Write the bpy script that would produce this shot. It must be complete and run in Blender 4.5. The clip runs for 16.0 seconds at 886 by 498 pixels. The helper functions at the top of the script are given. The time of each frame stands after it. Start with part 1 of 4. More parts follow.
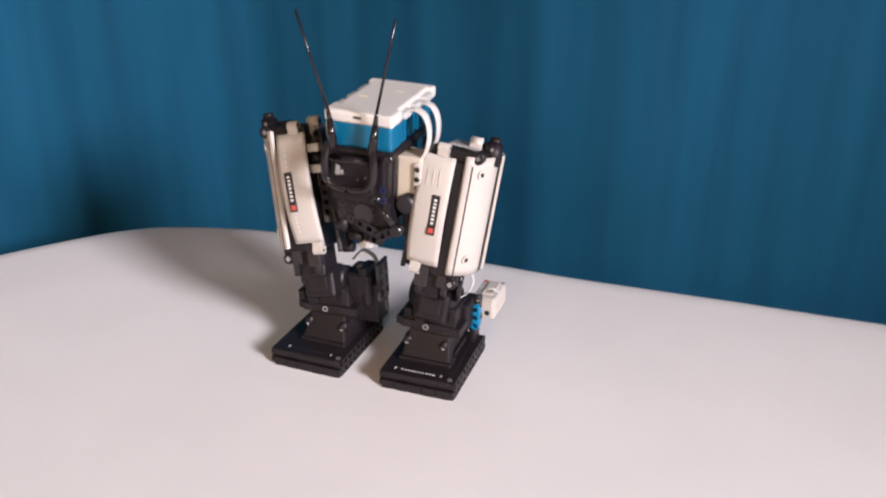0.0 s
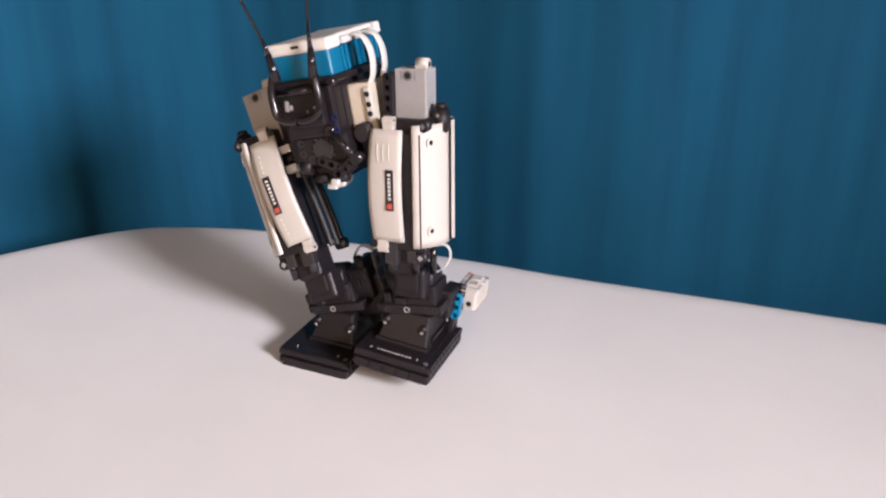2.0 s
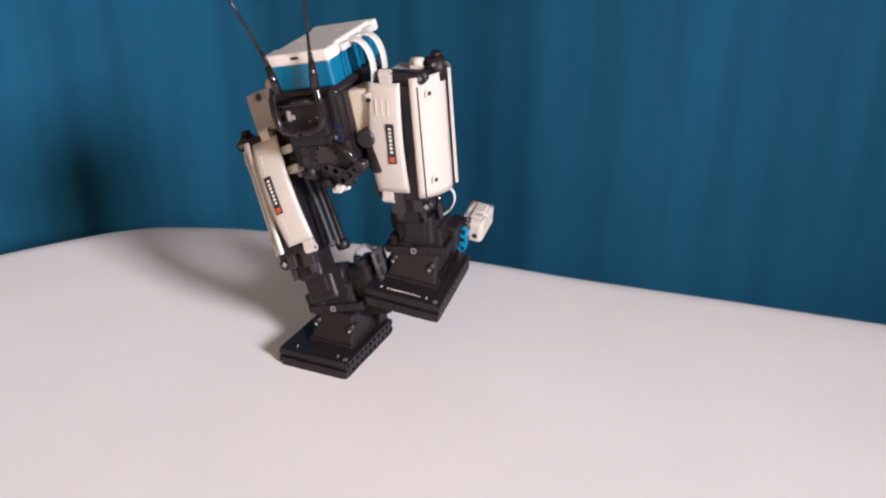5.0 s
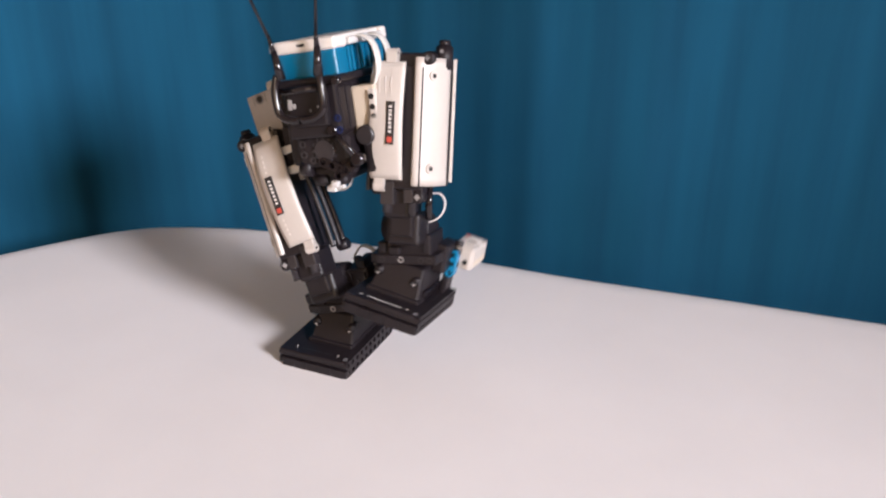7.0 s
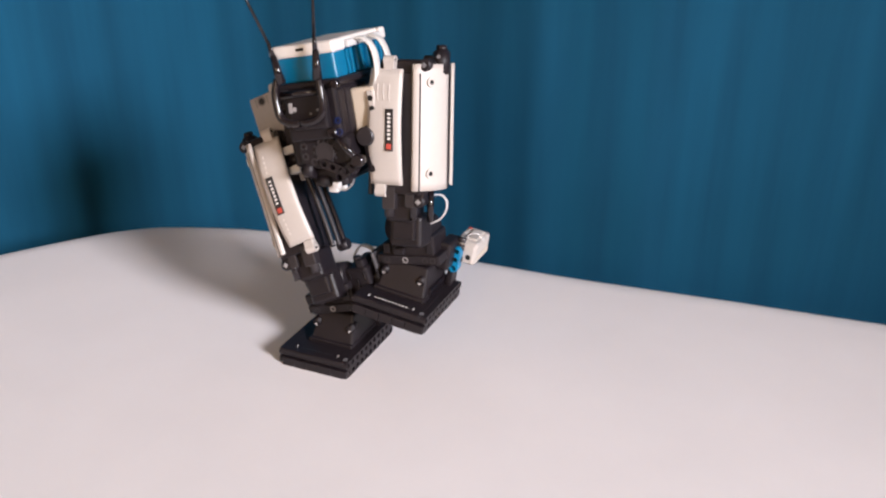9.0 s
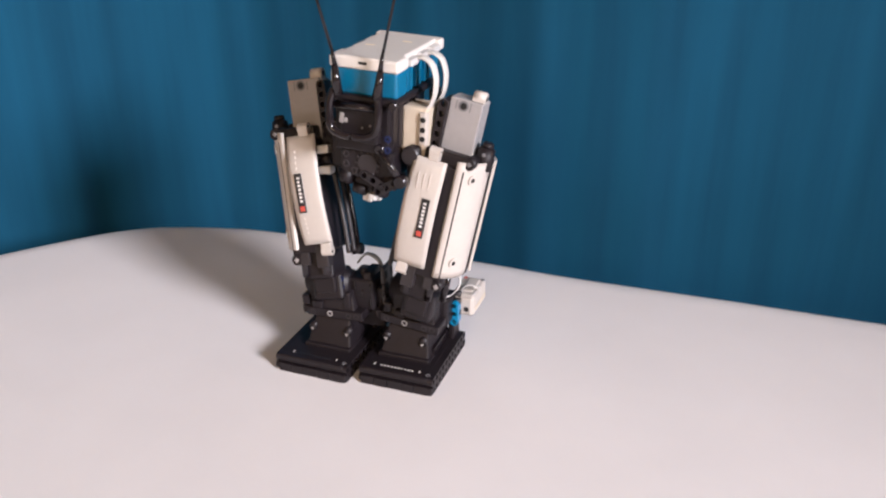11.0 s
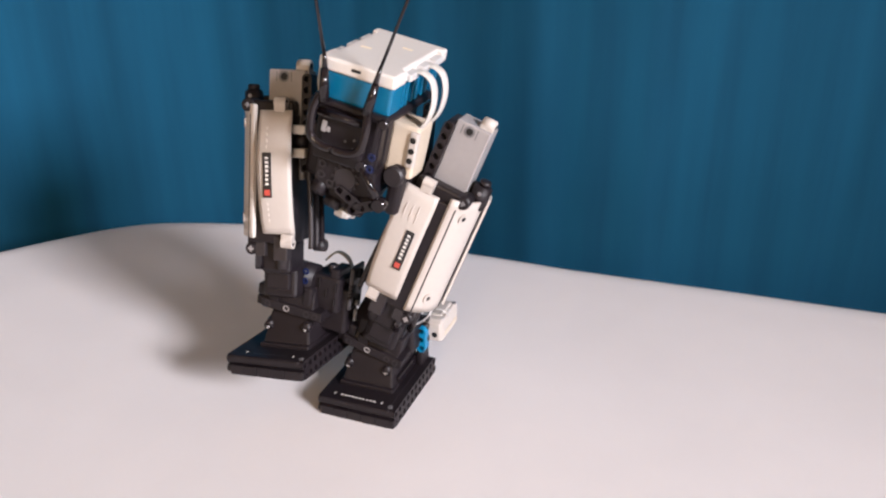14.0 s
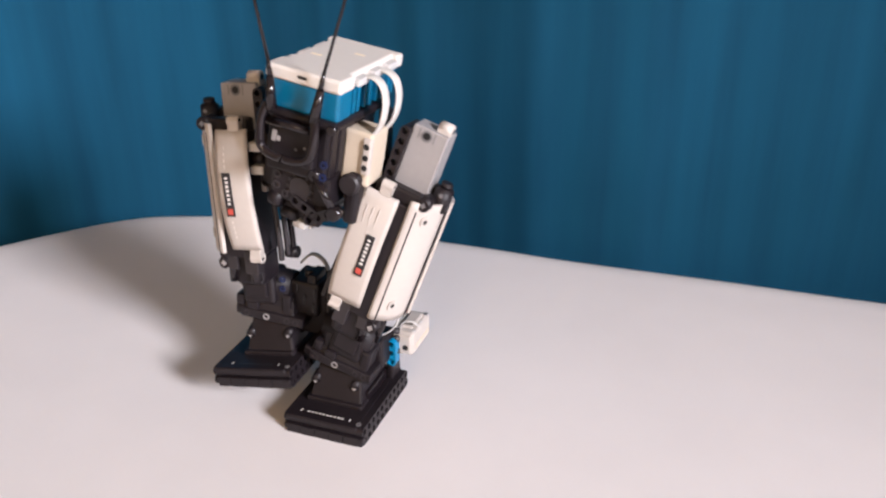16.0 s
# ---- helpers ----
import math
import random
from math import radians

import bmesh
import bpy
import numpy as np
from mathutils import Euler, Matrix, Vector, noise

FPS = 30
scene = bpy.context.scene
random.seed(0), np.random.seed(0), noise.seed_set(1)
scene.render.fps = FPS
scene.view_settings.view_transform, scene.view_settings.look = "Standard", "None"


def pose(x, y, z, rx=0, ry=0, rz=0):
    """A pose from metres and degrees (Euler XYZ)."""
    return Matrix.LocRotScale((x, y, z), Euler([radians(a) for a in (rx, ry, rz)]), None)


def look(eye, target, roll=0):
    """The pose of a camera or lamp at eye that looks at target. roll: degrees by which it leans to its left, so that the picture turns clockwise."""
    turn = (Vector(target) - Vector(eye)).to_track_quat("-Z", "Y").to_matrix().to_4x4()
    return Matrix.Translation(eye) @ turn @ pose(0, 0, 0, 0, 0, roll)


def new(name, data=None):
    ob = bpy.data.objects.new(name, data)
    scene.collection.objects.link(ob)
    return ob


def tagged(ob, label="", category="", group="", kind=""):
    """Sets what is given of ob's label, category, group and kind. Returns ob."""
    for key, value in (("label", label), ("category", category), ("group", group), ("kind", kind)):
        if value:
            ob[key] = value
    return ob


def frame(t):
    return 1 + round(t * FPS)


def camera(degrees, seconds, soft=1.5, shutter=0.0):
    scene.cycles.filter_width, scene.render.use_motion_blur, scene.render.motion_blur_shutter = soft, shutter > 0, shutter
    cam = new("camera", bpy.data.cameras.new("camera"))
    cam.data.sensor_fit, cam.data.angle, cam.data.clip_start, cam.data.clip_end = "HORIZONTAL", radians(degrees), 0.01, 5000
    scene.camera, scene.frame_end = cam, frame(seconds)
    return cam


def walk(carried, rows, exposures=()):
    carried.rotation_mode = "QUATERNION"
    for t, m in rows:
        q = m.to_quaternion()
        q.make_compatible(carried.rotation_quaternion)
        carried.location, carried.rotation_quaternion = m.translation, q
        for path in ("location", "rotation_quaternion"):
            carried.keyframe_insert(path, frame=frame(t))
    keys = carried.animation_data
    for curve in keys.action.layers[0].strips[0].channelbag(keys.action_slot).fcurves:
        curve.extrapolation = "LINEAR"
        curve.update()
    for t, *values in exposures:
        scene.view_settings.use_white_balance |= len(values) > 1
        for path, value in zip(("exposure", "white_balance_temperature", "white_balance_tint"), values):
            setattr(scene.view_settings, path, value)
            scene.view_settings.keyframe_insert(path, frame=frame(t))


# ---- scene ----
cam = camera(52.2, 16.0, soft=2.2, shutter=0.4)
EYE = (0, 0, 0.432)
CAM_ROWS = [(0, 25.5, 0), (13.0, 25.5, 0), (13.5, 25.685, -0.105), (14, 25.932, -0.528), (14.5, 26.184, -0.826), (15, 26.523, -1.338), (15.5, 26.332, -0.864), (16, 26.432, -0.788)]   # seconds, degrees down, roll
walk(cam, [(t, pose(*EYE, 90 - down, 0, 0) @ pose(0, 0, 0, 0, 0, roll)) for t, down, roll in CAM_ROWS])

# ---- world and light ----
scene.view_settings.exposure = 0.0
world = bpy.data.worlds.new("sky")
scene.world = world
world.use_nodes = True
sky = world.node_tree.nodes.new("ShaderNodeTexSky")
sky.sky_type, sky.sun_disc = "NISHITA", False
sky.sun_elevation, sky.sun_rotation = radians(35), radians(120)
back = world.node_tree.nodes["Background"]
back.inputs["Strength"].default_value = 0.08
world.node_tree.links.new(sky.outputs[0], back.inputs[0])


def area_lamp(name, eye, target, w, h, watts, colour, spread=180):
    data = bpy.data.lights.new(name, "AREA")
    data.shape, data.size, data.size_y, data.energy, data.color = "RECTANGLE", w, h, watts, colour
    data.spread = radians(spread)
    ob = new(name, data)
    ob.matrix_basis = look(eye, target)
    return ob


WIN = (2.1, -1.74, 1.50)          # middle of the window in the east wall
area_lamp("window_light", (2.24, WIN[1], WIN[2]), (-0.45, 0.88, 0.05), 0.85, 0.75, 28.0, (0.96, 0.93, 1.0), 57)
FILL_GAP = (-0.9, -2.5, 1.35)          # middle of the opening added in the south wall for the fill lamp
# Warm fill lamp, made up to lift the shadows; no window known here
area_lamp("south_fill_light", (FILL_GAP[0], -2.56, FILL_GAP[2]), (-0.3, 0.6, 0.1), 0.9, 0.9, 31.0, (1.0, 0.76, 0.53))


# ---- materials ----
def material(name, colour, rough=0.4, metal=0.0, grain=0.0, scale=200.0, bump=0.0, vary=0.0, spec=0.5, coat=0.0):
    m = bpy.data.materials.new(name)
    m.use_nodes = True
    nt = m.node_tree
    b = nt.nodes["Principled BSDF"]
    b.inputs["Base Color"].default_value = (*colour, 1)
    b.inputs["Roughness"].default_value = rough
    b.inputs["Metallic"].default_value = metal
    b.inputs["Specular IOR Level"].default_value = spec
    b.inputs["Coat Weight"].default_value = coat
    tc = nt.nodes.new("ShaderNodeTexCoord")
    if grain or vary:
        n1 = nt.nodes.new("ShaderNodeTexNoise")
        n1.inputs["Scale"].default_value, n1.inputs["Detail"].default_value = scale, 6
        n2 = nt.nodes.new("ShaderNodeTexNoise")
        n2.inputs["Scale"].default_value, n2.inputs["Detail"].default_value = scale / 12, 3
        for n in (n1, n2):
            nt.links.new(tc.outputs["Object"], n.inputs["Vector"])
        add = nt.nodes.new("ShaderNodeMath")
        add.operation = "ADD"
        nt.links.new(n1.outputs[0], add.inputs[0])
        nt.links.new(n2.outputs[0], add.inputs[1])
        mr = nt.nodes.new("ShaderNodeMapRange")
        mr.inputs["From Min"].default_value, mr.inputs["From Max"].default_value = 0.6, 1.4
        mr.inputs["To Min"].default_value, mr.inputs["To Max"].default_value = 1 - vary, 1 + vary
        nt.links.new(add.outputs[0], mr.inputs["Value"])
        mix = nt.nodes.new("ShaderNodeVectorMath")
        mix.operation = "SCALE"
        mix.inputs[0].default_value = colour
        nt.links.new(mr.outputs[0], mix.inputs["Scale"])
        nt.links.new(mix.outputs[0], b.inputs["Base Color"])
        rr = nt.nodes.new("ShaderNodeMapRange")
        rr.inputs["From Min"].default_value, rr.inputs["From Max"].default_value = 0.3, 0.7
        rr.inputs["To Min"].default_value, rr.inputs["To Max"].default_value = rough - grain, rough + grain
        nt.links.new(n2.outputs[0], rr.inputs["Value"])
        nt.links.new(rr.outputs[0], b.inputs["Roughness"])
        if bump:
            bp = nt.nodes.new("ShaderNodeBump")
            bp.inputs["Strength"].default_value, bp.inputs["Distance"].default_value = bump, 0.0005
            nt.links.new(n1.outputs[0], bp.inputs["Height"])
            nt.links.new(bp.outputs[0], b.inputs["Normal"])
    return m


BLACK = material("black_plastic", (0.0125, 0.0092, 0.0115), 0.46, grain=0.09, scale=300, vary=0.25, spec=0.32)
DARK = material("dark_grey_plastic", (0.022, 0.0175, 0.020), 0.46, grain=0.08, scale=300, vary=0.2)
GLOSSY = material("glossy_black_plastic", (0.011, 0.008, 0.010), 0.17, grain=0.05, scale=200, vary=0.2)
WHITE = material("white_plastic", (0.505, 0.455, 0.42), 0.4, grain=0.06, scale=250, vary=0.03)
# One white split in two: LID lightened in place of light on the top
LID = material("lightened_white_plastic", (0.67, 0.62, 0.58), 0.36, grain=0.06, scale=250, vary=0.03)
CREAM = material("warm_white_plastic", (0.58, 0.49, 0.39), 0.4, grain=0.06, scale=250, vary=0.04)
GREY = material("light_grey_plastic", (0.31, 0.29, 0.29), 0.4, grain=0.06, scale=250, vary=0.05)
MID = material("mid_grey_plastic", (0.16, 0.155, 0.165), 0.4, grain=0.06, scale=250, vary=0.08)
AZURE = material("azure_plastic", (0.0, 0.122, 0.24), 0.32, grain=0.05, scale=250, vary=0.05)
TEAL = material("teal_connector", (0.0, 0.19, 0.38), 0.35, grain=0.05, scale=250, vary=0.05)
CABLE = material("white_ribbon_cable", (0.56, 0.53, 0.50), 0.5, grain=0.05, scale=200, vary=0.03)
CHEEK = material("worn_grey_plastic", (0.055, 0.05, 0.054), 0.4, grain=0.06, scale=250, vary=0.1)
RED = material("red_print", (0.50, 0.07, 0.05), 0.4, vary=0.05, grain=0.03)
INK = material("white_print", (0.75, 0.72, 0.70), 0.5)
STICK = material("black_sticker", (0.015, 0.014, 0.016), 0.3, grain=0.05, vary=0.1)
PINBLUE = material("dark_blue_pin", (0.004, 0.012, 0.06), 0.35, grain=0.05, vary=0.1)
PLUG = material("pale_grey_plastic", (0.55, 0.53, 0.52), 0.3, grain=0.06, scale=250, vary=0.06)
FAINT = material("faint_print", (0.022, 0.024, 0.03), 0.5)
# Near-black solids that paint the shade inside holes, slots and the port
HOLE_SHADE = material("hole_shade", (0.004, 0.004, 0.005), 0.6)

LED = material("lit_led", (0.85, 0.72, 0.55), 0.4)
LED.node_tree.nodes["Principled BSDF"].inputs["Emission Color"].default_value = (1.0, 0.80, 0.52, 1)
LED.node_tree.nodes["Principled BSDF"].inputs["Emission Strength"].default_value = 0.12

S = 0.008                          # one stud


# ---- mesh helpers (all measures in studs) ----
def add_box(bm, x0, x1, y0, y1, z0, z1, bev=0.08, seg=2, m=None):
    t = bmesh.new()
    bmesh.ops.create_cube(t, size=1)
    for v in t.verts:
        v.co = Vector((x0 + (v.co.x + .5) * (x1 - x0), y0 + (v.co.y + .5) * (y1 - y0), z0 + (v.co.z + .5) * (z1 - z0)))
    if bev:
        bmesh.ops.bevel(t, geom=t.edges[:], offset=bev, segments=seg, profile=0.5, affect="EDGES")
    merge(bm, t, m)


def merge(bm, t, m=None):
    if m is not None:
        bmesh.ops.transform(t, matrix=m, verts=t.verts[:])
    vs = {v: bm.verts.new(v.co) for v in t.verts}
    for f in t.faces:
        try:
            g = bm.faces.new([vs[v] for v in f.verts])
            g.smooth = f.smooth
        except ValueError:
            pass
    t.free()


def add_cyl(bm, a, b, r, r2=None, n=20, bev=0.0, smooth=True):
    a, b = Vector(a), Vector(b)
    t = bmesh.new()
    bmesh.ops.create_cone(t, cap_ends=True, segments=n, radius1=r, radius2=r if r2 is None else r2, depth=(b - a).length)
    if bev:
        bmesh.ops.bevel(t, geom=[e for e in t.edges if abs(e.verts[0].co.z - e.verts[1].co.z) < 1e-6], offset=bev, segments=2, affect="EDGES")
    for f in t.faces:
        f.smooth = smooth and len(f.verts) == 4
    q = (b - a).to_track_quat("Z", "Y").to_matrix().to_4x4()
    merge(bm, t, Matrix.Translation((a + b) / 2) @ q)


def add_tube(bm, pts, r, n=10, flat=1.0, side=(1, 0, 0)):
    """A round (or flattened) tube along a smooth line through pts."""
    P = spline([Vector(p) for p in pts])
    rings = []
    for i, p in enumerate(P):
        d = (P[min(i + 1, len(P) - 1)] - P[max(i - 1, 0)]).normalized()
        u = (Vector(side) - d * d.dot(Vector(side))).normalized()
        w = d.cross(u)
        rings.append([bm.verts.new(p + u * math.cos(2 * math.pi * k / n) * r + w * math.sin(2 * math.pi * k / n) * r * flat) for k in range(n)])
    for a, b in zip(rings, rings[1:]):
        for k in range(n):
            f = bm.faces.new((a[k], a[(k + 1) % n], b[(k + 1) % n], b[k]))
            f.smooth = True
    bm.faces.new(rings[0][::-1])
    bm.faces.new(rings[-1])


def spline(P, k=6):
    out = []
    for i in range(len(P) - 1):
        a, b, c, d = P[max(i - 1, 0)], P[i], P[i + 1], P[min(i + 2, len(P) - 1)]
        for j in range(k):
            t = j / k
            out.append(0.5 * ((2 * b) + (c - a) * t + (2 * a - 5 * b + 4 * c - d) * t * t + (3 * b - a - 3 * c + d) * t ** 3))
    return out + [P[-1]]


def add_beam(bm, n, m, thick=1.0, n_seg=16):
    """A straight liftarm of n holes along x, holes along y, at the pose m."""
    t = bmesh.new()
    h, r = thick / 2, 0.30
    for c in range(n):
        cx = c - (n - 1) / 2
        ins, outs = [], []
        for k in range(n_seg):
            a = 2 * math.pi * k / n_seg
            ca, sa = math.cos(a), math.sin(a)
            round_end = (c == 0 and ca < 0.01) or (c == n - 1 and ca > -0.01)
            q = 0.47 if round_end else 0.47 / max(abs(ca), abs(sa))
            ox = ca * q
            if not round_end:
                ox = max(-0.5, min(0.5, ox * (0.5 / 0.47)))
            ins.append((cx + ca * r, sa * r))
            outs.append((cx + ox, sa * q))
        vi = [[t.verts.new((x, y, z)) for x, z in ins] for y in (-h, h)]
        vo = [[t.verts.new((x, y, z)) for x, z in outs] for y in (-h, h)]
        for k in range(n_seg):
            j = (k + 1) % n_seg
            t.faces.new((vi[0][k], vo[0][k], vo[0][j], vi[0][j]))
            t.faces.new((vi[1][j], vo[1][j], vo[1][k], vi[1][k]))
            t.faces.new((vi[0][j], vi[1][j], vi[1][k], vi[0][k]))
            mid = (outs[k][0] + outs[j][0]) / 2 - cx
            if abs(abs(mid) - 0.5) > 0.02 or (c == 0 and mid < 0) or (c == n - 1 and mid > 0):
                t.faces.new((vo[0][k], vo[1][k], vo[1][j], vo[0][j]))
    bmesh.ops.remove_doubles(t, verts=t.verts[:], dist=1e-4)
    merge(bm, t, m)


def add_frustum(bm, low, high, z0, z1, bev=0.2):
    """A block that narrows upwards, from the rectangle low (x0, x1, y0, y1) to high."""
    t = bmesh.new()
    rings = [[t.verts.new((x, y, z)) for x, y in ((a, c), (b, c), (b, d), (a, d))] for (a, b, c, d), z in ((low, z0), (high, z1))]
    t.faces.new(rings[0][::-1])
    t.faces.new(rings[1])
    for k in range(4):
        t.faces.new((rings[0][k], rings[0][(k + 1) % 4], rings[1][(k + 1) % 4], rings[1][k]))
    bmesh.ops.bevel(t, geom=t.edges[:], offset=bev, segments=2, profile=0.5, affect="EDGES")
    merge(bm, t)


def M(x, y, z, rx=0, ry=0, rz=0):
    return Matrix.LocRotScale((x, y, z), Euler([radians(a) for a in (rx, ry, rz)]), None)


def add_ring(bm, m, r0, r1, h, n=20):
    """A flat ring (a pin's collar) about z at pose m."""
    t = bmesh.new()
    R4 = [[t.verts.new((r * math.cos(2 * math.pi * k / n), r * math.sin(2 * math.pi * k / n), z)) for k in range(n)]
          for r, z in ((r1, 0), (r1, h), (r0, h), (r0, 0))]
    for i in range(4):
        for k in range(n):
            j = (k + 1) % n
            t.faces.new((R4[i][k], R4[i][j], R4[(i + 1) % 4][j], R4[(i + 1) % 4][k]))
    merge(bm, t, m)


def add_cross(bm, m, r=0.28, w=0.1, h=0.1):
    t = bmesh.new()
    add_box(t, -r, r, -w, w, 0, h, 0.02, 1)
    add_box(t, -w, w, -r, r, 0, h + 0.01, 0.02, 1)
    merge(bm, t, m)


def part(name, bm, mat, parent, label=""):
    me = bpy.data.meshes.new(name)
    bmesh.ops.recalc_face_normals(bm, faces=bm.faces[:])
    bmesh.ops.scale(bm, vec=(S, S, S), verts=bm.verts[:])
    bm.to_mesh(me)
    bm.free()
    me.materials.append(mat)
    ob = new(name, me)
    ob.parent = parent
    if label:
        ob["label"] = label
    return ob


def built(name, mat, parent, label="", *steps):
    """A part made of steps, each (function, arguments)."""
    bm = bmesh.new()
    for fn, *args in steps:
        fn(bm, *args)
    return part(name, bm, mat, parent, label)


def structure(name, bm, mat, label):
    me = bpy.data.meshes.new(name)
    bmesh.ops.recalc_face_normals(bm, faces=bm.faces[:])
    bm.to_mesh(me)
    bm.free()
    me.materials.append(mat)
    return tagged(new(name, me), label=label, kind="structure")


# ---- the room ----
def cloth_material():
    m = bpy.data.materials.new("blue_curtain_cloth")
    m.use_nodes = True
    nt = m.node_tree
    b = nt.nodes["Principled BSDF"]
    b.inputs["Roughness"].default_value = 0.85
    b.inputs["Specular IOR Level"].default_value = 0.12
    tc = nt.nodes.new("ShaderNodeTexCoord")
    mp = nt.nodes.new("ShaderNodeMapping")
    mp.inputs["Scale"].default_value = (9, 9, 0.6)
    n1 = nt.nodes.new("ShaderNodeTexNoise")
    n1.inputs["Scale"].default_value, n1.inputs["Detail"].default_value = 3.0, 6
    n2 = nt.nodes.new("ShaderNodeTexNoise")
    n2.inputs["Scale"].default_value, n2.inputs["Detail"].default_value = 900, 2
    nt.links.new(tc.outputs["Object"], mp.inputs[0])
    nt.links.new(mp.outputs[0], n1.inputs["Vector"])
    nt.links.new(tc.outputs["Object"], n2.inputs["Vector"])
    ramp = nt.nodes.new("ShaderNodeValToRGB")
    ramp.color_ramp.elements[0].position, ramp.color_ramp.elements[1].position = 0.3, 0.72
    ramp.color_ramp.elements[0].color = (0.005, 0.052, 0.103, 1)
    ramp.color_ramp.elements[1].color = (0.007, 0.075, 0.145, 1)
    nt.links.new(n1.outputs[0], ramp.inputs[0])
    nt.links.new(ramp.outputs[0], b.inputs["Base Color"])
    bp = nt.nodes.new("ShaderNodeBump")
    bp.inputs["Strength"].default_value, bp.inputs["Distance"].default_value = 0.25, 0.0006
    nt.links.new(n2.outputs[0], bp.inputs["Height"])
    nt.links.new(bp.outputs[0], b.inputs["Normal"])
    return m


TABLE = material("matt_white_sheet", (0.80, 0.76, 0.765), 0.62, grain=0.08, scale=9, vary=0.045, bump=0.6)
PLASTER = material("painted_plaster", (0.74, 0.62, 0.46), 0.85, grain=0.05, scale=40, vary=0.05, bump=0.2)
PLANK = material("wooden_floor", (0.26, 0.16, 0.09), 0.5, grain=0.1, scale=30, vary=0.2, bump=0.1)
CURTAIN = cloth_material()

EDGE = [(-1.30, 0.42), (-0.80, 0.69), (-0.60, 0.82), (-0.488, 0.897), (-0.407, 0.945), (-0.360, 0.964), (-0.321, 0.970), (-0.254, 0.967), (-0.20, 0.957),
        (-0.08, 0.918), (0.04, 0.876), (0.128, 0.842), (0.211, 0.814), (0.29, 0.788), (0.42, 0.743), (0.70, 0.65), (1.30, 0.45)]
TOP = -0.0032                     # height of the table's surface


def make_table():
    """White sheeted table top with a bowed far edge and a softly rounded rim."""
    line = spline([Vector((x, y + 0.013, 0)) for x, y in EDGE], 8)
    bm = bmesh.new()
    rows = []
    prof = [(0.030, 0.0), (0.012, -0.0008), (0.004, -0.003), (0.0, -0.008), (0.0, -0.035)]
    for p in line:
        col = [bm.verts.new((p.x, -0.55, TOP)), bm.verts.new((p.x, -0.1, TOP))]
        for k in range(1, 8):
            col.append(bm.verts.new((p.x, -0.1 + (p.y - 0.03 + 0.1) * k / 8, TOP)))
        col += [bm.verts.new((p.x, p.y - d, TOP + z)) for d, z in prof]
        col += [bm.verts.new((p.x, -0.55, -0.035))]
        rows.append(col)
    for a, b in zip(rows, rows[1:]):
        for k in range(len(a)):
            f = bm.faces.new((a[k], a[(k + 1) % len(a)], b[(k + 1) % len(a)], b[k]))
            f.smooth = True
    bm.faces.new(rows[0])
    bm.faces.new(rows[-1][::-1])
    me = bpy.data.meshes.new("tabletop")
    bmesh.ops.recalc_face_normals(bm, faces=bm.faces[:])
    bm.to_mesh(me)
    bm.free()
    me.materials.append(TABLE)
    table = tagged(new("table"), "large table covered with a smooth matt white sheet", "table")
    ob = new("tabletop", me)
    ob.parent = table
    for x, y in ((-0.75, -0.45), (0.75, -0.45), (-0.75, 0.4), (0.75, 0.4)):
        bm = bmesh.new()
        add_box(bm, x / S - 3, x / S + 3, y / S - 3, y / S + 3, -0.75 / S, -0.036 / S, 0.4)
        part("leg", bm, PLASTER, table)
    return table


def drape(x):
    """The slow swing of the hanging cloth, along x."""
    knots = [(-3.0, -0.10), (-0.74, -0.10), (-0.28, 0.065), (0.24, -0.11), (0.75, -0.08), (3.0, -0.03)]
    for (a, p), (b, q) in zip(knots, knots[1:]):
        if a <= x <= b:
            k = (x - a) / (b - a)
            return p + (q - p) * k * k * (3 - 2 * k)
    return 0.0


def make_curtain():
    """Blue cloth that hangs in shallow folds behind the table."""
    bm = bmesh.new()
    nx, nz = 420, 24
    grid = []
    for i in range(nx + 1):
        x = -2.0 + 4.2 * i / nx
        col = []
        for k in range(nz + 1):
            z = -0.74 + 2.70 * k / nz
            w = 1.0 - 0.25 * (z + 0.74) / 2.5
            y = CURTAIN_Y + 0.0025 * w * math.sin(x * 38 + 1.6 * math.sin(x * 7.3)) + 0.0012 * math.sin(x * 91 + 2.0 * math.sin(x * 5.1) + z * 0.6) + 0.0016 * noise.noise((x * 34, z * 0.8, 9.0))
            y += 0.010 * noise.noise((x * 2.2, z * 0.9, 3.0)) + drape(x)
            col.append(bm.verts.new((x, y, z)))
        grid.append(col)
    for a, b in zip(grid, grid[1:]):
        for k in range(nz):
            f = bm.faces.new((a[k], b[k], b[k + 1], a[k + 1]))
            f.smooth = True
    me = bpy.data.meshes.new("curtain")
    bm.to_mesh(me)
    bm.free()
    me.materials.append(CURTAIN)
    ob = tagged(new("curtain", me), "plain petrol-blue cloth curtain hanging behind the table", "curtain")
    so = ob.modifiers.new("thick", "SOLIDIFY")
    so.thickness = 0.002
    return ob


CURTAIN_Y = 1.12


def wall(name, x0, x1, y0, y1, z0, z1, mat, label):
    bm = bmesh.new()
    add_box(bm, x0, x1, y0, y1, z0, z1, 0)
    return structure(name, bm, mat, label)


wall("floor", -2.1, 2.4, -2.6, 1.35, -0.85, -0.75, PLANK, "brown wooden floor")
wall("ceiling", -2.1, 2.4, -2.6, 1.35, 2.00, 2.10, PLASTER, "plain light ceiling")
wall("wall_north", -2.1, 2.4, 1.25, 1.35, -0.75, 2.00, PLASTER, "plain plastered wall behind the curtain")
wall("wall_west", -2.1, -2.0, -2.5, 1.25, -0.75, 2.00, PLASTER, "plain plastered wall")


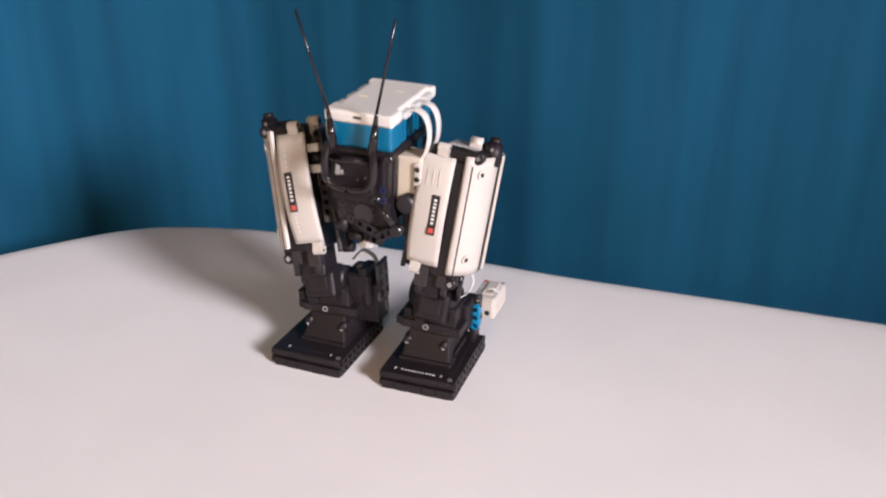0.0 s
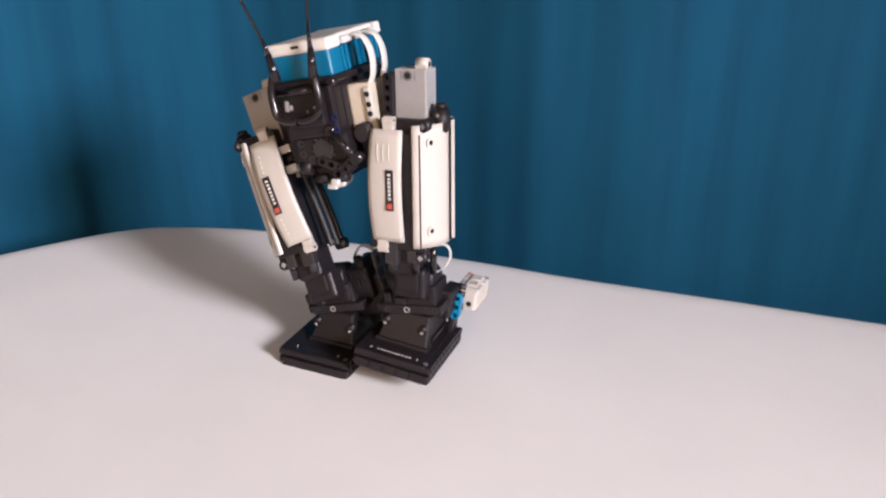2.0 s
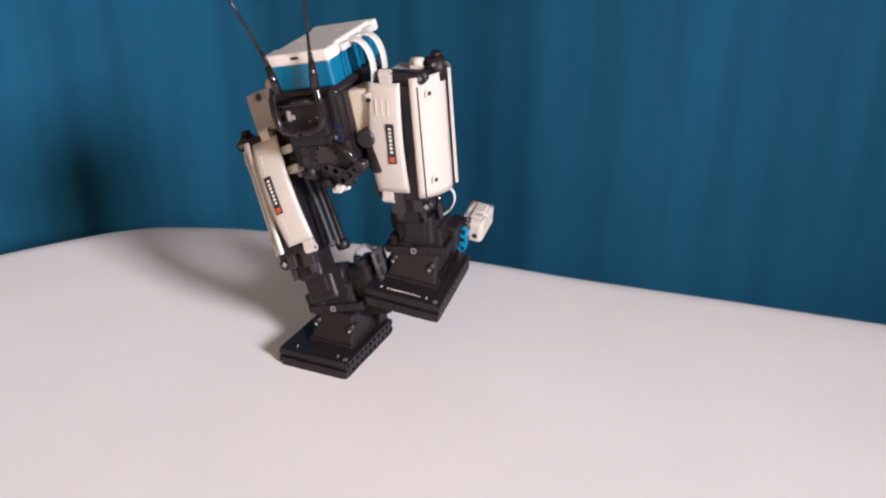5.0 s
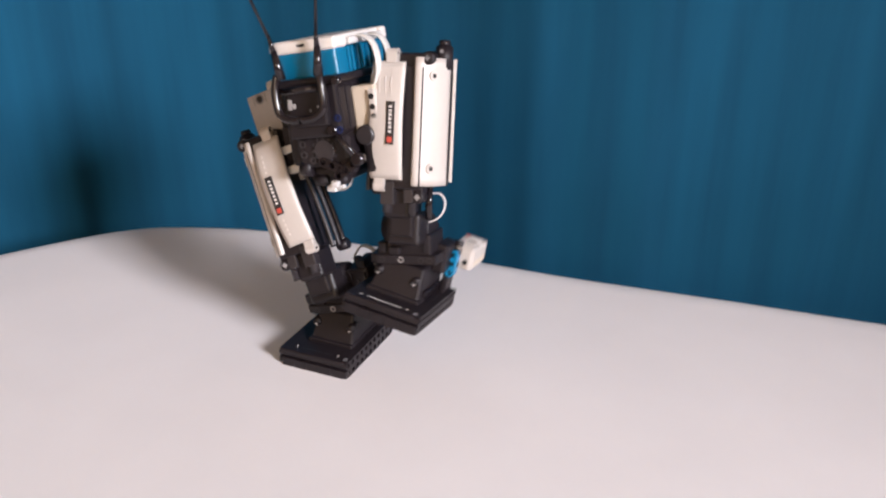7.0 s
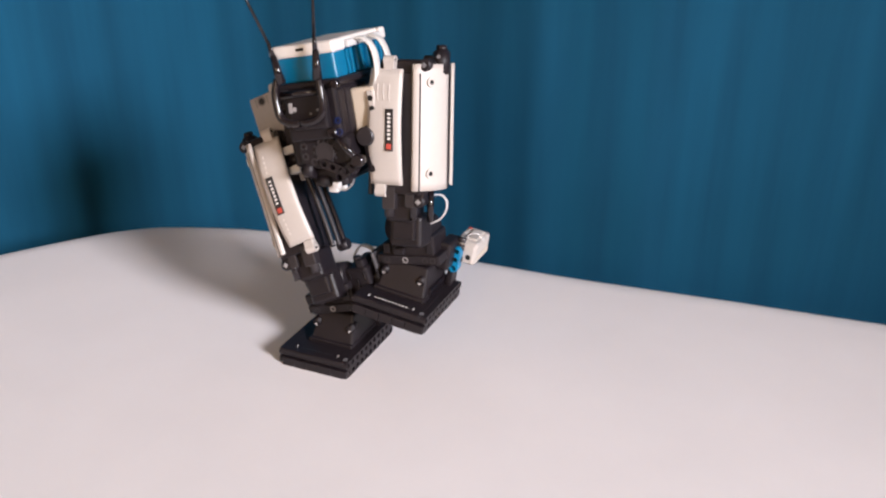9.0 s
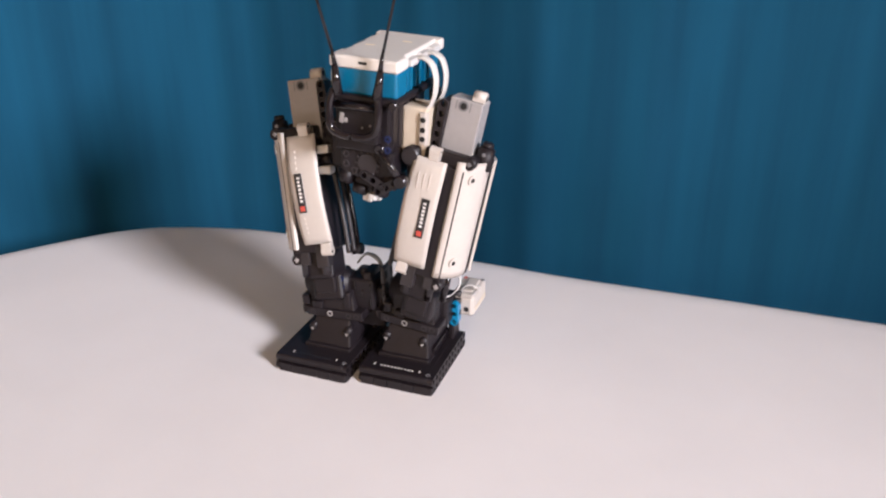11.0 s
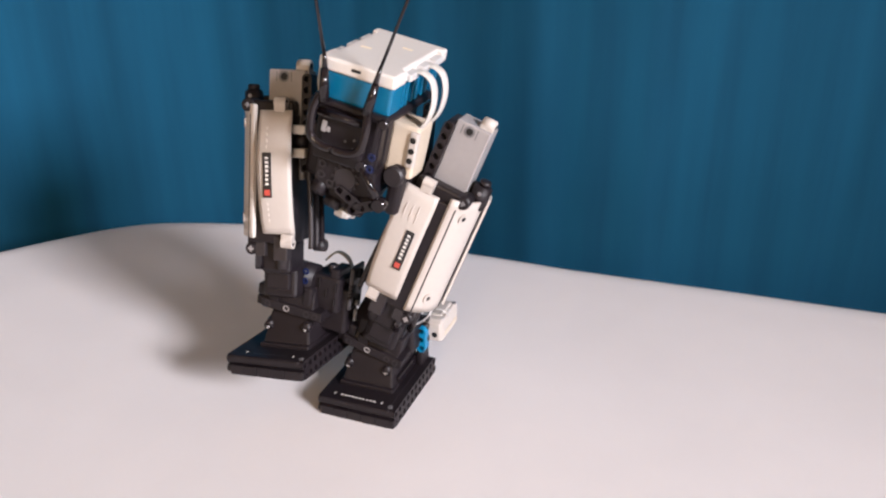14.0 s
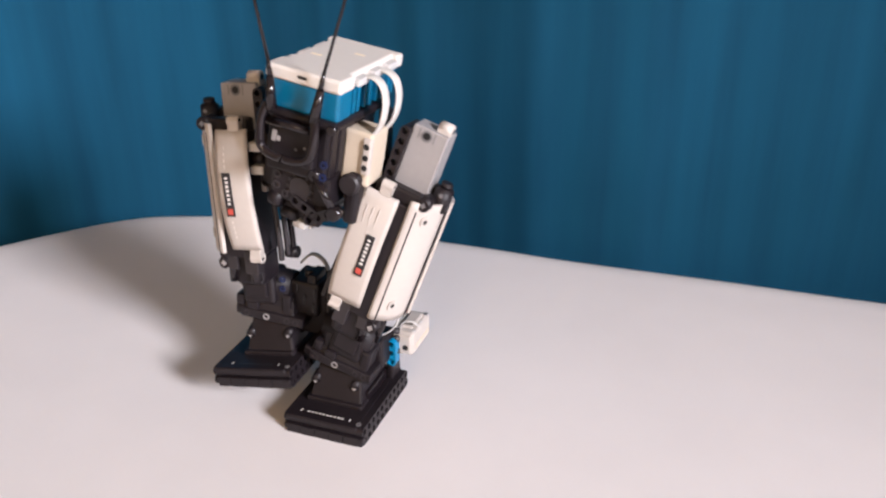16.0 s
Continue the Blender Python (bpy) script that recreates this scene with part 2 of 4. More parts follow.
def make_east_wall():
    """Wall with the window opening that lets the daylight in."""
    bm = bmesh.new()
    y0, y1, z0, z1 = WIN[1] - 0.46, WIN[1] + 0.46, WIN[2] - 0.41, WIN[2] + 0.41
    add_box(bm, 2.2, 2.4, -2.5, y0, -0.75, 2.0, 0)
    add_box(bm, 2.2, 2.4, y1, 1.25, -0.75, 2.0, 0)
    add_box(bm, 2.2, 2.4, y0, y1, -0.75, z0, 0)
    add_box(bm, 2.2, 2.4, y0, y1, z1, 2.0, 0)
    return structure("wall_east", bm, PLASTER, "plain plastered wall with a window opening")


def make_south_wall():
    """Wall behind the camera with a smaller opening, added for the unseen fill lamp."""
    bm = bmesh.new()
    x0, x1, z0, z1 = FILL_GAP[0] - 0.5, FILL_GAP[0] + 0.5, FILL_GAP[2] - 0.5, FILL_GAP[2] + 0.5
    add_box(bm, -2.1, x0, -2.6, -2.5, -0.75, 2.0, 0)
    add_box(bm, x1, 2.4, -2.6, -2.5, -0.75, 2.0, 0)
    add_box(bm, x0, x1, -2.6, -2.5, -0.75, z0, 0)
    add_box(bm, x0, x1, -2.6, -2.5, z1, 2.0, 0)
    return structure("wall_south", bm, PLASTER, "plain plastered wall with an opening added for the fill lamp")


make_east_wall()
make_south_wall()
make_table()
make_curtain()


# ---- the walking robot ----
robot = tagged(new("walking_robot"), "two-legged toy robot of black, white and azure kit parts", "robot")


def curved_panel(bm, w, length, bow, thick, m, bulge=0.25, n=16, nx=8, taper=0.0):
    """A fairing: w wide (x), long (z), bowed towards -y along its length and bulged across."""
    t = bmesh.new()
    half = length / 2

    def sheet(off, shrink):
        rows = []
        for i in range(n + 1):
            z = -half + length * i / n
            ww = w * (1 - taper * abs(z / half) ** 3)
            row = []
            for j in range(nx + 1):
                u = 2 * j / nx - 1
                y = -bow * (1 - (z / half) ** 2) - bulge * (1 - u * u) + off
                if off == 0:
                    y += 0.03 * max(0.0, abs(u) - 0.8) / 0.2
                row.append(t.verts.new((ww / 2 * u * (1 - shrink), y, z * (1 - shrink * 0.4))))
            rows.append(row)
        return rows
    a, b = sheet(0, 0), sheet(thick, 0.03)
    for i in range(n):
        for j in range(nx):
            f = t.faces.new((a[i][j], a[i][j + 1], a[i + 1][j + 1], a[i + 1][j]))
            g = t.faces.new((b[i][j + 1], b[i][j], b[i + 1][j], b[i + 1][j + 1]))
            f.smooth = g.smooth = True
        t.faces.new((a[i + 1][0], b[i + 1][0], b[i][0], a[i][0]))
        t.faces.new((a[i][nx], b[i][nx], b[i + 1][nx], a[i + 1][nx]))
    for j in range(nx):
        t.faces.new((a[0][j], b[0][j], b[0][j + 1], a[0][j + 1]))
        t.faces.new((a[n][j + 1], b[n][j + 1], b[n][j], a[n][j]))
    merge(bm, t, m)


def add_lug(bm, x, y, z, up=1, w=0.62, hole=True):
    """A rounded lug with a pin hole, at a panel's end; the hole runs along x."""
    add_box(bm, x - w, x + w, y, y + 0.8, min(z, z + up * 0.85), max(z, z + up * 0.85), 0.1)
    add_ring(bm, M(x - w, y + 0.45, z + up * 0.85, 0, 90, 0), 0.28 if hole else 0.02, 0.5, 2 * w, 18)


def dashes(bm, x0, x1, y, z, h, n, gap=0.3, m=None, seed=3):
    """A row of small print bars."""
    rnd = random.Random(seed)
    w = (x1 - x0) / n
    t = bmesh.new()
    for i in range(n):
        a = x0 + i * w + w * gap / 2
        add_box(t, a, a + w * (1 - gap) * rnd.uniform(0.7, 1.0), -0.006, 0.006, -h / 2, h / 2, 0)
    merge(bm, t, Matrix.Translation((0, y, z)) if m is None else m)


def make_body():
    bm = bmesh.new()
    add_box(bm, -3.2, 2.5, -5.0, 3.8, -5.6, -0.5, 0.25)
    body = part("body", bm, BLACK, robot, "black trunk with hub on top and grey hip motors")
    built("belly", BLACK, body, "", (add_box, -3.1, 2.6, -4.3, 3.0, -8.6, -5.4, 0.5))
    built("under_block", BLACK, body, "", (add_box, -2.3, 1.7, -3.6, 2.0, -10.3, -8.2, 0.7))
    hub = M(0, 0, 0, 2, 0, 0)
    built("hub_case", AZURE, body, "azure plastic hub case", (add_box, -3.3, 3.3, -5.35, -2.9, 0.15, 2.75, 0.3, 3, hub),
          (add_box, -2.75, 2.75, -3.0, 5.6, 0.15, 2.75, 0.2, 3, hub))
    for s in (-1, 1):
        for y in (-2.3, -1.5, -0.2, 0.7, 2.0, 2.9, 4.2, 5.0):
            built("case_rib", AZURE, body, "", (add_box, min(s * 2.7, s * 3.2), max(s * 2.7, s * 3.2), y - 0.2, y + 0.2, 0.2, 2.6, 0.1, 2, hub))
    built("hub_lid", LID, body, "white hub lid with a smooth top", (add_box, -3.5, 3.5, -5.55, -3.0, 2.6, 3.78, 0.3, 4, hub),
          (add_box, -3.0, 3.05, -4.6, 5.75, 2.65, 3.785, 0.26, 4, hub), (add_box, -3.5, 3.6, 4.7, 5.8, 2.62, 3.775, 0.24, 4, hub))
    built("usb_port", HOLE_SHADE, body, "", (add_box, -0.5, 0.42, -5.58, -5.3, 3.10, 3.42, 0.09, 2, hub))
    built("pin_hole", HOLE_SHADE, body, "", (add_cyl, (1.0, -5.48, 3.07), (1.0, -5.2, 3.07), 0.1))
    for x, y in ((-1.6, -0.6), (1.1, 2.2)):
        built("led", LED, body, "", (add_box, x - 0.5, x + 0.5, y - 0.22, y + 0.22, 3.70, 3.79, 0.02, 1, hub))
    for s in (-1, 1):
        for y in (-1.9, 0.9, 3.6):
            built("plug", PLUG, body, "pale grey cable plug", (add_box, min(s * 2.9, s * 3.75), max(s * 2.9, s * 3.75), y - 0.95, y + 0.95, 2.75, 3.42, 0.14, 2, hub))
    built("base_frame", BLACK, body, "", (add_box, -3.7, 3.5, -5.9, 4.5, -0.6, 0.12, 0.3, 3))
    built("rim_pin", GLOSSY, body, "", (add_cyl, (-3.3, -6.1, -0.5), (-3.3, -5.4, -0.5), 0.42, None, 18, 0.08))
    built("rim_pin", GLOSSY, body, "", (add_cyl, (3.2, -6.2, -0.4), (3.2, -5.6, -0.4), 0.42, None, 18, 0.08))
    for s in (-1, 1):
        built("hip_bracket", BLACK, body, "", (add_box, min(s * 2.8, s * 6.6), max(s * 2.8, s * 4.8), -0.8, 1.8, -8.2, -4.6, 0.25))
        bm = bmesh.new()
        add_beam(bm, 7, M(s * 4.4, 2.4, -3.6, 0, 90 - s * 6, 0))
        part("hip_beam", bm, BLACK, body)
        x = 1.85 if s > 0 else -2.05
        built("aerial_socket", GLOSSY, body, "", (add_cyl, (x, -6.6, 0.2), (x + s * 0.35, -6.6, 2.9), 0.48, 0.30, 14, 0.05),
              (add_cyl, (x + s * 0.3, -6.6, 2.7), (x + s * 0.55, -6.75, 4.3), 0.27, 0.15, 12))
        built("aerial", GLOSSY, body, "thin black aerial", (add_cyl, (x + s * 0.5, -6.72, 4.0), (s * 4.72, -8.2, 12.9), 0.15, 0.11, 10))
    built("roll_bar", GLOSSY, body, "glossy black loop bar", (add_tube, [(-2.5, -6.5, 0.7), (-2.85, -6.7, -0.6), (-2.85, -6.8, -2.0), (-2.6, -6.85, -3.0), (-1.7, -6.85, -3.5), (-0.4, -6.85, -3.6),
          (0.9, -6.85, -3.5), (1.8, -6.85, -3.0), (2.05, -6.8, -2.0), (2.05, -6.7, -0.6), (1.85, -6.5, 0.7)], 0.38, 12))
    built("cross_bar", GLOSSY, body, "", (add_cyl, (-2.6, -6.2, -0.9), (2.0, -6.2, -0.9), 0.36, None, 16, 0.08))
    built("sensor_face", BLACK, body, "", (add_box, -2.2, 1.7, -5.9, -4.9, -4.4, -0.6, 0.2))
    built("sensor_print", GREY, body, "small pale printed mark", (add_box, -2.0, -1.55, -5.93, -5.85, -2.9, -1.9, 0.03, 1, M(0, 0, 0, 0, 6, 0)), (add_box, -1.5, -1.15, -5.93, -5.85, -2.75, -2.3, 0.03, 1, M(0, 0, 0, 0, 6, 0)))
    for x, z in ((0.1, -2.9), (0.9, -2.6), (0.9, -3.4)):
        built("face_pin", MID, body, "", (add_cyl, (x, -5.96, z), (x, -5.8, z), 0.12, None, 10))
    for z in (-3.9, -5.0):
        built("blue_pin", PINBLUE, body, "dark blue pin", (add_ring, M(2.35, -5.0, z, 90), 0.16, 0.36, 0.14))
    for y in (-1.2, 1.4):
        built("ribbon_cable", CABLE, body, "white flat cable", (add_tube, [(3.4, y, 3.15), (4.2, y - .1, 3.3), (5.05, y - .1, 2.8), (5.5, y - .1, 1.6), (5.5, y - .1, 0.2), (5.2, y, -0.8), (4.8, y, -1.5)], 0.6, 10, 0.3, (0, 1, 0)))
    built("ribbon_cable", CABLE, body, "white flat cable", (add_tube, [(-3.2, -2.6, 3.1), (-3.95, -2.6, 3.1), (-4.4, -2.8, 2.2), (-4.35, -3.0, 0.4), (-3.8, -3.2, -1.2)], 0.4, 8, 0.25, (0, 1, 0)))
    motor = built("side_motor", CREAM, body, "warm white motor with pin holes", (add_box, 2.4, 5.1, -2.0, 1.2, -6.2, -1.3, 0.3))
    built("motor_cheek", WHITE, motor, "", (add_box, 4.3, 5.15, -2.3, -1.6, -5.0, -1.7, 0.2))
    for z in (-2.4, -3.4, -4.3):
        built("pin_hole", HOLE_SHADE, motor, "", (add_cyl, (4.72, -2.32, z), (4.72, -2.0, z), 0.28))
    # lower linkage
    built("hip_link", BLACK, body, "", (add_box, 3.2, 4.6, -2.6, -1.0, -9.8, -5.0, 0.5, 3))
    built("hip_link", BLACK, body, "", (add_box, -5.0, -3.4, -2.4, -0.6, -8.6, -3.6, 0.5, 3))
    built("boss", DARK, body, "grey round cap", (add_cyl, (3.7, -2.9, -6.0), (3.7, -2.2, -6.0), 0.95, None, 24, 0.14))
    built("strut", GLOSSY, body, "glossy black diagonal strut", (add_cyl, (1.55, -5.0, -5.0), (3.75, -5.0, -7.9), 0.34, None, 14, 0.06),
          (add_cyl, (3.75, -5.4, -7.9), (3.75, -4.3, -7.9), 0.62, None, 18, 0.08), (add_cyl, (1.55, -5.3, -5.0), (1.55, -4.3, -5.0), 0.5, None, 18, 0.08))
    built("gear", DARK, body, "", (add_cyl, (0.0, -4.5, -6.9), (0.0, -3.9, -6.9), 1.1, None, 24, 0.1))
    for k in range(12):
        a = k * math.pi / 6
        built("tooth", DARK, body, "", (add_box, -0.14, 0.14, -4.46, -3.95, 1.05, 1.32, 0.04, 1, M(0, 0, -6.9, 0, math.degrees(a), 0)))
    for x, z, rot in ((0.7, -8.4, 24), (2.1, -8.9, -32)):
        bm = bmesh.new()
        add_beam(bm, 3, M(x, -4.3, z, 0, rot, 0), 0.8)
        part("linkage", bm, GLOSSY, body)
    for x, z in ((-2.3, -6.2), (-2.3, -7.2), (-1.4, -7.8)):
        built("pin", DARK, body, "", (add_ring, M(x, -4.32, z, 90), 0.2, 0.38, 0.12, 16))
    for x in (-2.2, -1.2, -0.2, 0.8):
        built("rib", GLOSSY, body, "", (add_box, x - 0.32, x + 0.32, -4.62, -4.2, -5.7, -4.9, 0.12))
    for y in (-4.0, -2.6, -1.2, 0.2, 1.6):
        built("side_rib", BLACK, body, "", (add_box, 2.35, 2.66, y - 0.5, y + 0.5, -5.2, -1.0, 0.12))
    built("clear_clip", PLUG, body, "pale grey clip", (add_box, 1.3, 2.0, -4.6, -3.8, -10.4, -9.8, 0.12, 2, M(0, 0, 0, 0, 6, 0)))
    built("clear_clip", PLUG, body, "pale grey clip", (add_box, -2.3, -0.9, -3.4, -2.8, -10.9, -10.2, 0.12, 2, M(0, 0, 0, 0, -10, 0)))
    for s in (-1, 1):
        built("knuckle", BLACK, body, "", (add_cyl, (s * 1.7 - 0.1, -3.8, -8.7), (s * 2.9 - 0.1, -3.8, -8.5), 0.8, None, 18, 0.1))
        built("pivot", BLACK, body, "", (add_cyl, (s * 0.3 - 0.1, -3.4, -10.0), (s * 1.8 - 0.1, -3.4, -9.8), 0.6, None, 18, 0.1))
    built("under_cable", CABLE, body, "", (add_tube, [(0.8, -1.0, -9.8), (0.2, -0.6, -11.0), (-1.0, -0.2, -11.6), (-2.1, 0.4, -11.2), (-2.6, 0.8, -9.8)], 0.34, 8, 0.3, (0, 1, 0)))
    built("under_plug", PLUG, body, "", (add_box, 0.6, 1.6, -3.5, -2.7, -11.1, -10.3, 0.12, 2, M(0, 0, 0, 0, 8, 0)))
    return body


def make_hip_motor(s):
    """Grey motor that hangs from the hip pivot and slides up and down inside the thigh; its origin is the pivot."""
    i = -s
    x0, x1 = (1.5, 4.8) if s > 0 else (-4.8, -1.2)
    bm = bmesh.new()
    add_box(bm, x0, x1, -0.1, 2.5, -3.0, 7.0, 0.14)
    motor = part("hip_motor", bm, GREY, robot, "light grey hip motor sliding in the thigh")
    hx = 2.9 if s > 0 else -3.3
    built("pin_collar", MID, motor, "", (add_ring, M(hx, -0.1, 6.35, 90), 0.34, 0.52, 0.05))
    built("pin_hole", HOLE_SHADE, motor, "", (add_cyl, (hx, -0.13, 6.35), (hx, 0.2, 6.35), 0.33))
    for x in (hx - 0.72, hx + 0.72):
        built("slot", MID, motor, "", (add_box, x - 0.05, x + 0.05, -0.13, 0.1, 5.9, 6.8, 0.02))
    lx = 4.1 if s > 0 else -1.75
    lug = built("motor_lug", WHITE, motor, "white rounded motor lug", (add_box, lx - 0.65, lx + 0.65, 0.37, 1.53, 6.6, 7.4, 0.1),
                (add_cyl, (lx - 0.65, 0.95, 7.4), (lx + 0.65, 0.95, 7.4), 0.58, None, 24, 0.1))
    built("pin_hole", HOLE_SHADE, lug, "", (add_cyl, (lx - 0.67, 0.95, 7.4), (lx + 0.67, 0.95, 7.4), 0.28))
    a, b = (x0 - 0.75, x0 - 0.05) if s > 0 else (x1 + 0.05, x1 + 0.85)
    built("motor_side", DARK, motor, "", (add_box, a, b, 0.1, 2.6, -3.0, 6.6, 0.15))
    bm = bmesh.new()
    add_beam(bm, 9, M((a + b) / 2, -0.45, 2.2, 0, 90, 0), 0.8)
    part("motor_rail", bm, BLACK, motor)
    built("hip_pivot", BLACK, motor, "", (add_cyl, (i * 0.9, 0.4, 0), (s * 1.6, 0.4, 0), 1.0, None, 24, 0.12))
    return motor


def make_thigh(s):
    """Thigh with white fairings; s is the outer side along x."""
    i = -s                                     # inner side
    bm = bmesh.new()
    add_box(bm, -2.1, 2.1, -2.3, 2.2, -6.6, 5.2, 0.15)
    thigh = part("thigh", bm, BLACK, robot, "black thigh clad with white fairings")
    cx = i * 1.3
    lean = M(0, 0, 0) if s > 0 else M(-0.42, 0, 0, 0, -2.3, 0)
    bm = bmesh.new()
    curved_panel(bm, 3.5 if s > 0 else 3.3, 11.2, 0.75, 0.32, lean @ M(cx, -2.55, -0.1), 0.12, taper=0.06)
    add_lug(bm, cx - i * 0.25, -2.75, 5.4, 1, 0.55)
    add_lug(bm, cx + i * 0.65, -2.75, -5.6, -1, 0.55)
    front = part("front_fairing", bm, WHITE, thigh, "white bowed front fairing with a small sticker")
    for x, z, w in ((cx - i * 0.25, 6.25, 0.55), (cx + i * 0.65, -6.45, 0.55)):
        built("pin_hole", HOLE_SHADE, front, "", (add_cyl, (x - w + 0.08, -2.3, z), (x + w - 0.06, -2.3, z), 0.30))
    x0 = i * 0.70
    built("sticker", STICK, front, "black sticker", (add_box, x0 - 0.42, x0 + 0.42, -3.475, -3.37, -2.3, 1.75, 0.02, 1, lean))
    t = bmesh.new()
    dashes(t, -1.3, 1.45, 0, 0, 0.30, 7, 0.30, lean @ M(x0, -3.482, 0.05, 0, -90, 0))
    part("sticker_print", t, INK, front, "white printed bars")
    built("sticker_mark", RED, front, "red square mark", (add_box, x0 - 0.27, x0 + 0.27, -3.487, -3.40, -2.12, -1.58, 0.02, 1, lean))
    for k in range(0 if s > 0 else 4):
        for z in (3.9 - 0.55 * k, -2.9 - 0.5 * k):
            y = -2.67 - 0.75 * (1 - (z / 5.6) ** 2)
            built("dimple", LID, front, "", (add_box, cx - 0.75, cx - 0.63, y - 0.02, y + 0.1, z - 0.13, z + 0.13, 0.02, 1, lean))
    for k in range(3 if s > 0 else 0):
        built("vent_slot", WHITE, front, "", (add_tube, [lean @ Vector(p) for p in ((cx - 0.75 + k * 0.6, -3.03, 4.1), (cx - 0.75 + k * 0.6, -3.155, 3.3), (cx - 0.68 + k * 0.6, -3.25, 2.5))], 0.06, 8, 1.0, (0, 1, 0)))
    bm = bmesh.new()
    turn = s * 58
    curved_panel(bm, 4.3, 12.2, 0.0, 0.3, M(s * 2.6, -0.78, -0.1, 0, 0, turn), 0.6)
    side = part("side_fairing", bm, WHITE, thigh, "white rounded side fairing")
    for z in (4.3, -4.5):
        m = M(s * 2.6, -0.78, z, 0, 0, turn)
        t = bmesh.new()
        add_ring(t, m @ M(-s * 0.45, -0.56, 0, 90), 0.24, 0.5, 0.12, 20)
        part("boss", t, WHITE, side)
        t = bmesh.new()
        add_cyl(t, m @ Vector((-s * 0.45, -0.66, 0)), m @ Vector((-s * 0.45, -0.3, 0)), 0.25)
        part("pin_hole", t, HOLE_SHADE, side)
    bm = bmesh.new()
    curved_panel(bm, 2.2, 12.0, 0.0, 0.28, M(3.65 if s > 0 else -3.35, 2.3, 0.1, 0, 0, s * 118), 0.15)
    part("rear_fairing", bm, WHITE, thigh, "white rear fairing")
    # Black strip added to stand for the dark gap before the rear fairing
    built("gap_strip", BLACK, thigh, "", (add_box, s * 3.45 - 0.33, s * 3.45 + 0.33, 1.0, 1.5, -6.2, 6.0, 0.12))
    # head of the thigh
    built("cross_beam", BLACK, thigh, "", (add_box, -2.3, 2.0, -2.0, -0.6, 5.0, 6.4, 0.25))
    built("axle_block", BLACK, thigh, "", (add_cyl, (s * 2.35, -2.2, 5.9), (s * 2.35, -0.2, 5.9), 0.62, None, 20, 0.1))
    t = bmesh.new()
    add_cross(t, M(s * 2.35, -2.2, 5.9, 90), 0.26, 0.09, 0.05)
    part("axle_end", t, MID, thigh)
    built("post", BLACK, thigh, "", (add_cyl, (s * 3.1, 0.6, 5.0), (s * 3.1, 0.6, 7.3), 0.85, None, 20, 0.15), (add_cyl, (s * 3.1, 0.6, 7.2), (s * 3.1, 0.6, 7.8), 0.55, None, 16, 0.08))
    built("post_pin", MID, thigh, "", (add_cyl, (s * 3.1, -0.29, 6.7), (s * 3.1, -0.2, 6.7), 0.2, None, 10))
    built("rear_block", BLACK, thigh, "", (add_box, min(s * 1.0, s * 3.2), max(s * 1.0, s * 3.2), 1.0, 2.3, 5.0, 6.8, 0.2))
    # inner linkage
    for y, r in ((-1.0, 0.26), (0.3, 0.26), (1.5, 0.30)):
        built("link_rod", GLOSSY if y > 1 else DARK, thigh, "", (add_tube, [(i * 3.0, y, 2.4), (i * 3.3, y, 0.0), (i * 3.6, y, -4.0), (i * 3.7, y, -7.0)], r, 10))
    built("rod_end", BLACK, thigh, "", (add_cyl, (i * 2.9, 1.5, -7.0), (i * 4.2, 1.5, -7.0), 0.6, None, 16, 0.1))
    for z in (3.9, 1.8):
        built("grey_lug", PLUG, thigh, "light grey bush", (add_box, min(i * 2.0, i * 3.35), max(i * 2.0, i * 3.35), -2.25, -0.9, z - 0.42, z + 0.42, 0.16, 3))
    built("dark_bush", BLACK, thigh, "", (add_cyl, (i * 2.2, -1.5, 2.85), (i * 3.3, -1.5, 2.85), 0.5, None, 16, 0.06))
    # shin
    built("shin", BLACK, thigh, "", (add_box, min(i * 1.9, s * 1.1), max(i * 1.9, s * 1.1), -1.7, 1.9, -9.6, -6.4, 0.5, 3))
    d = 0.0 if s > 0 else 1.2
    built("knuckle", BLACK, thigh, "", (add_box, -1.75, 1.75, d - 0.9, d + 2.4, -12.3, -9.0, 0.45, 3), (add_box, -1.2, 1.2, d - 1.3, d - 0.6, -11.4, -8.8, 0.2))
    built("shin_rail", GLOSSY, thigh, "", (add_cyl, (s * 1.2, -1.6, -9.2), (s * 1.2, -1.6, -6.2), 0.42, None, 14, 0.05))
    built("shin_rail", DARK, thigh, "", (add_cyl, (i * 1.3, -1.75, -9.0), (i * 1.3, -1.75, -6.2), 0.5, None, 14, 0.05))
    built("shin_block", DARK, thigh, "", (add_box, i * 1.2 - 0.7, i * 1.2 + 0.7, -2.35, -1.2, -8.2, -5.9, 0.12))
    built("shin_motor", DARK, thigh, "", (add_box, s * 0.9 - 0.5, s * 0.9 + 0.5, -2.1, -1.6, -7.9, -6.3, 0.1))
    if s > 0:
        built("shin_column", GLOSSY, thigh, "", (add_cyl, (s * 2.3, 0.2, -9.6), (s * 2.3, 0.2, -6.2), 0.36, None, 12, 0.05))
    built("lug", BLACK, thigh, "", (add_box, s * 1.85 - 0.5, s * 1.85 + 0.5, -1.9, -0.5, -7.6, -6.0, 0.2), (add_cyl, (s * 1.85, -2.1, -7.3), (s * 1.85, -0.6, -7.3), 0.58, None, 18, 0.08))
    t = bmesh.new()
    add_cross(t, M(s * 1.85, -2.1, -7.3, 90), 0.28, 0.1, 0.05)
    part("axle_end", t, GREY, thigh)
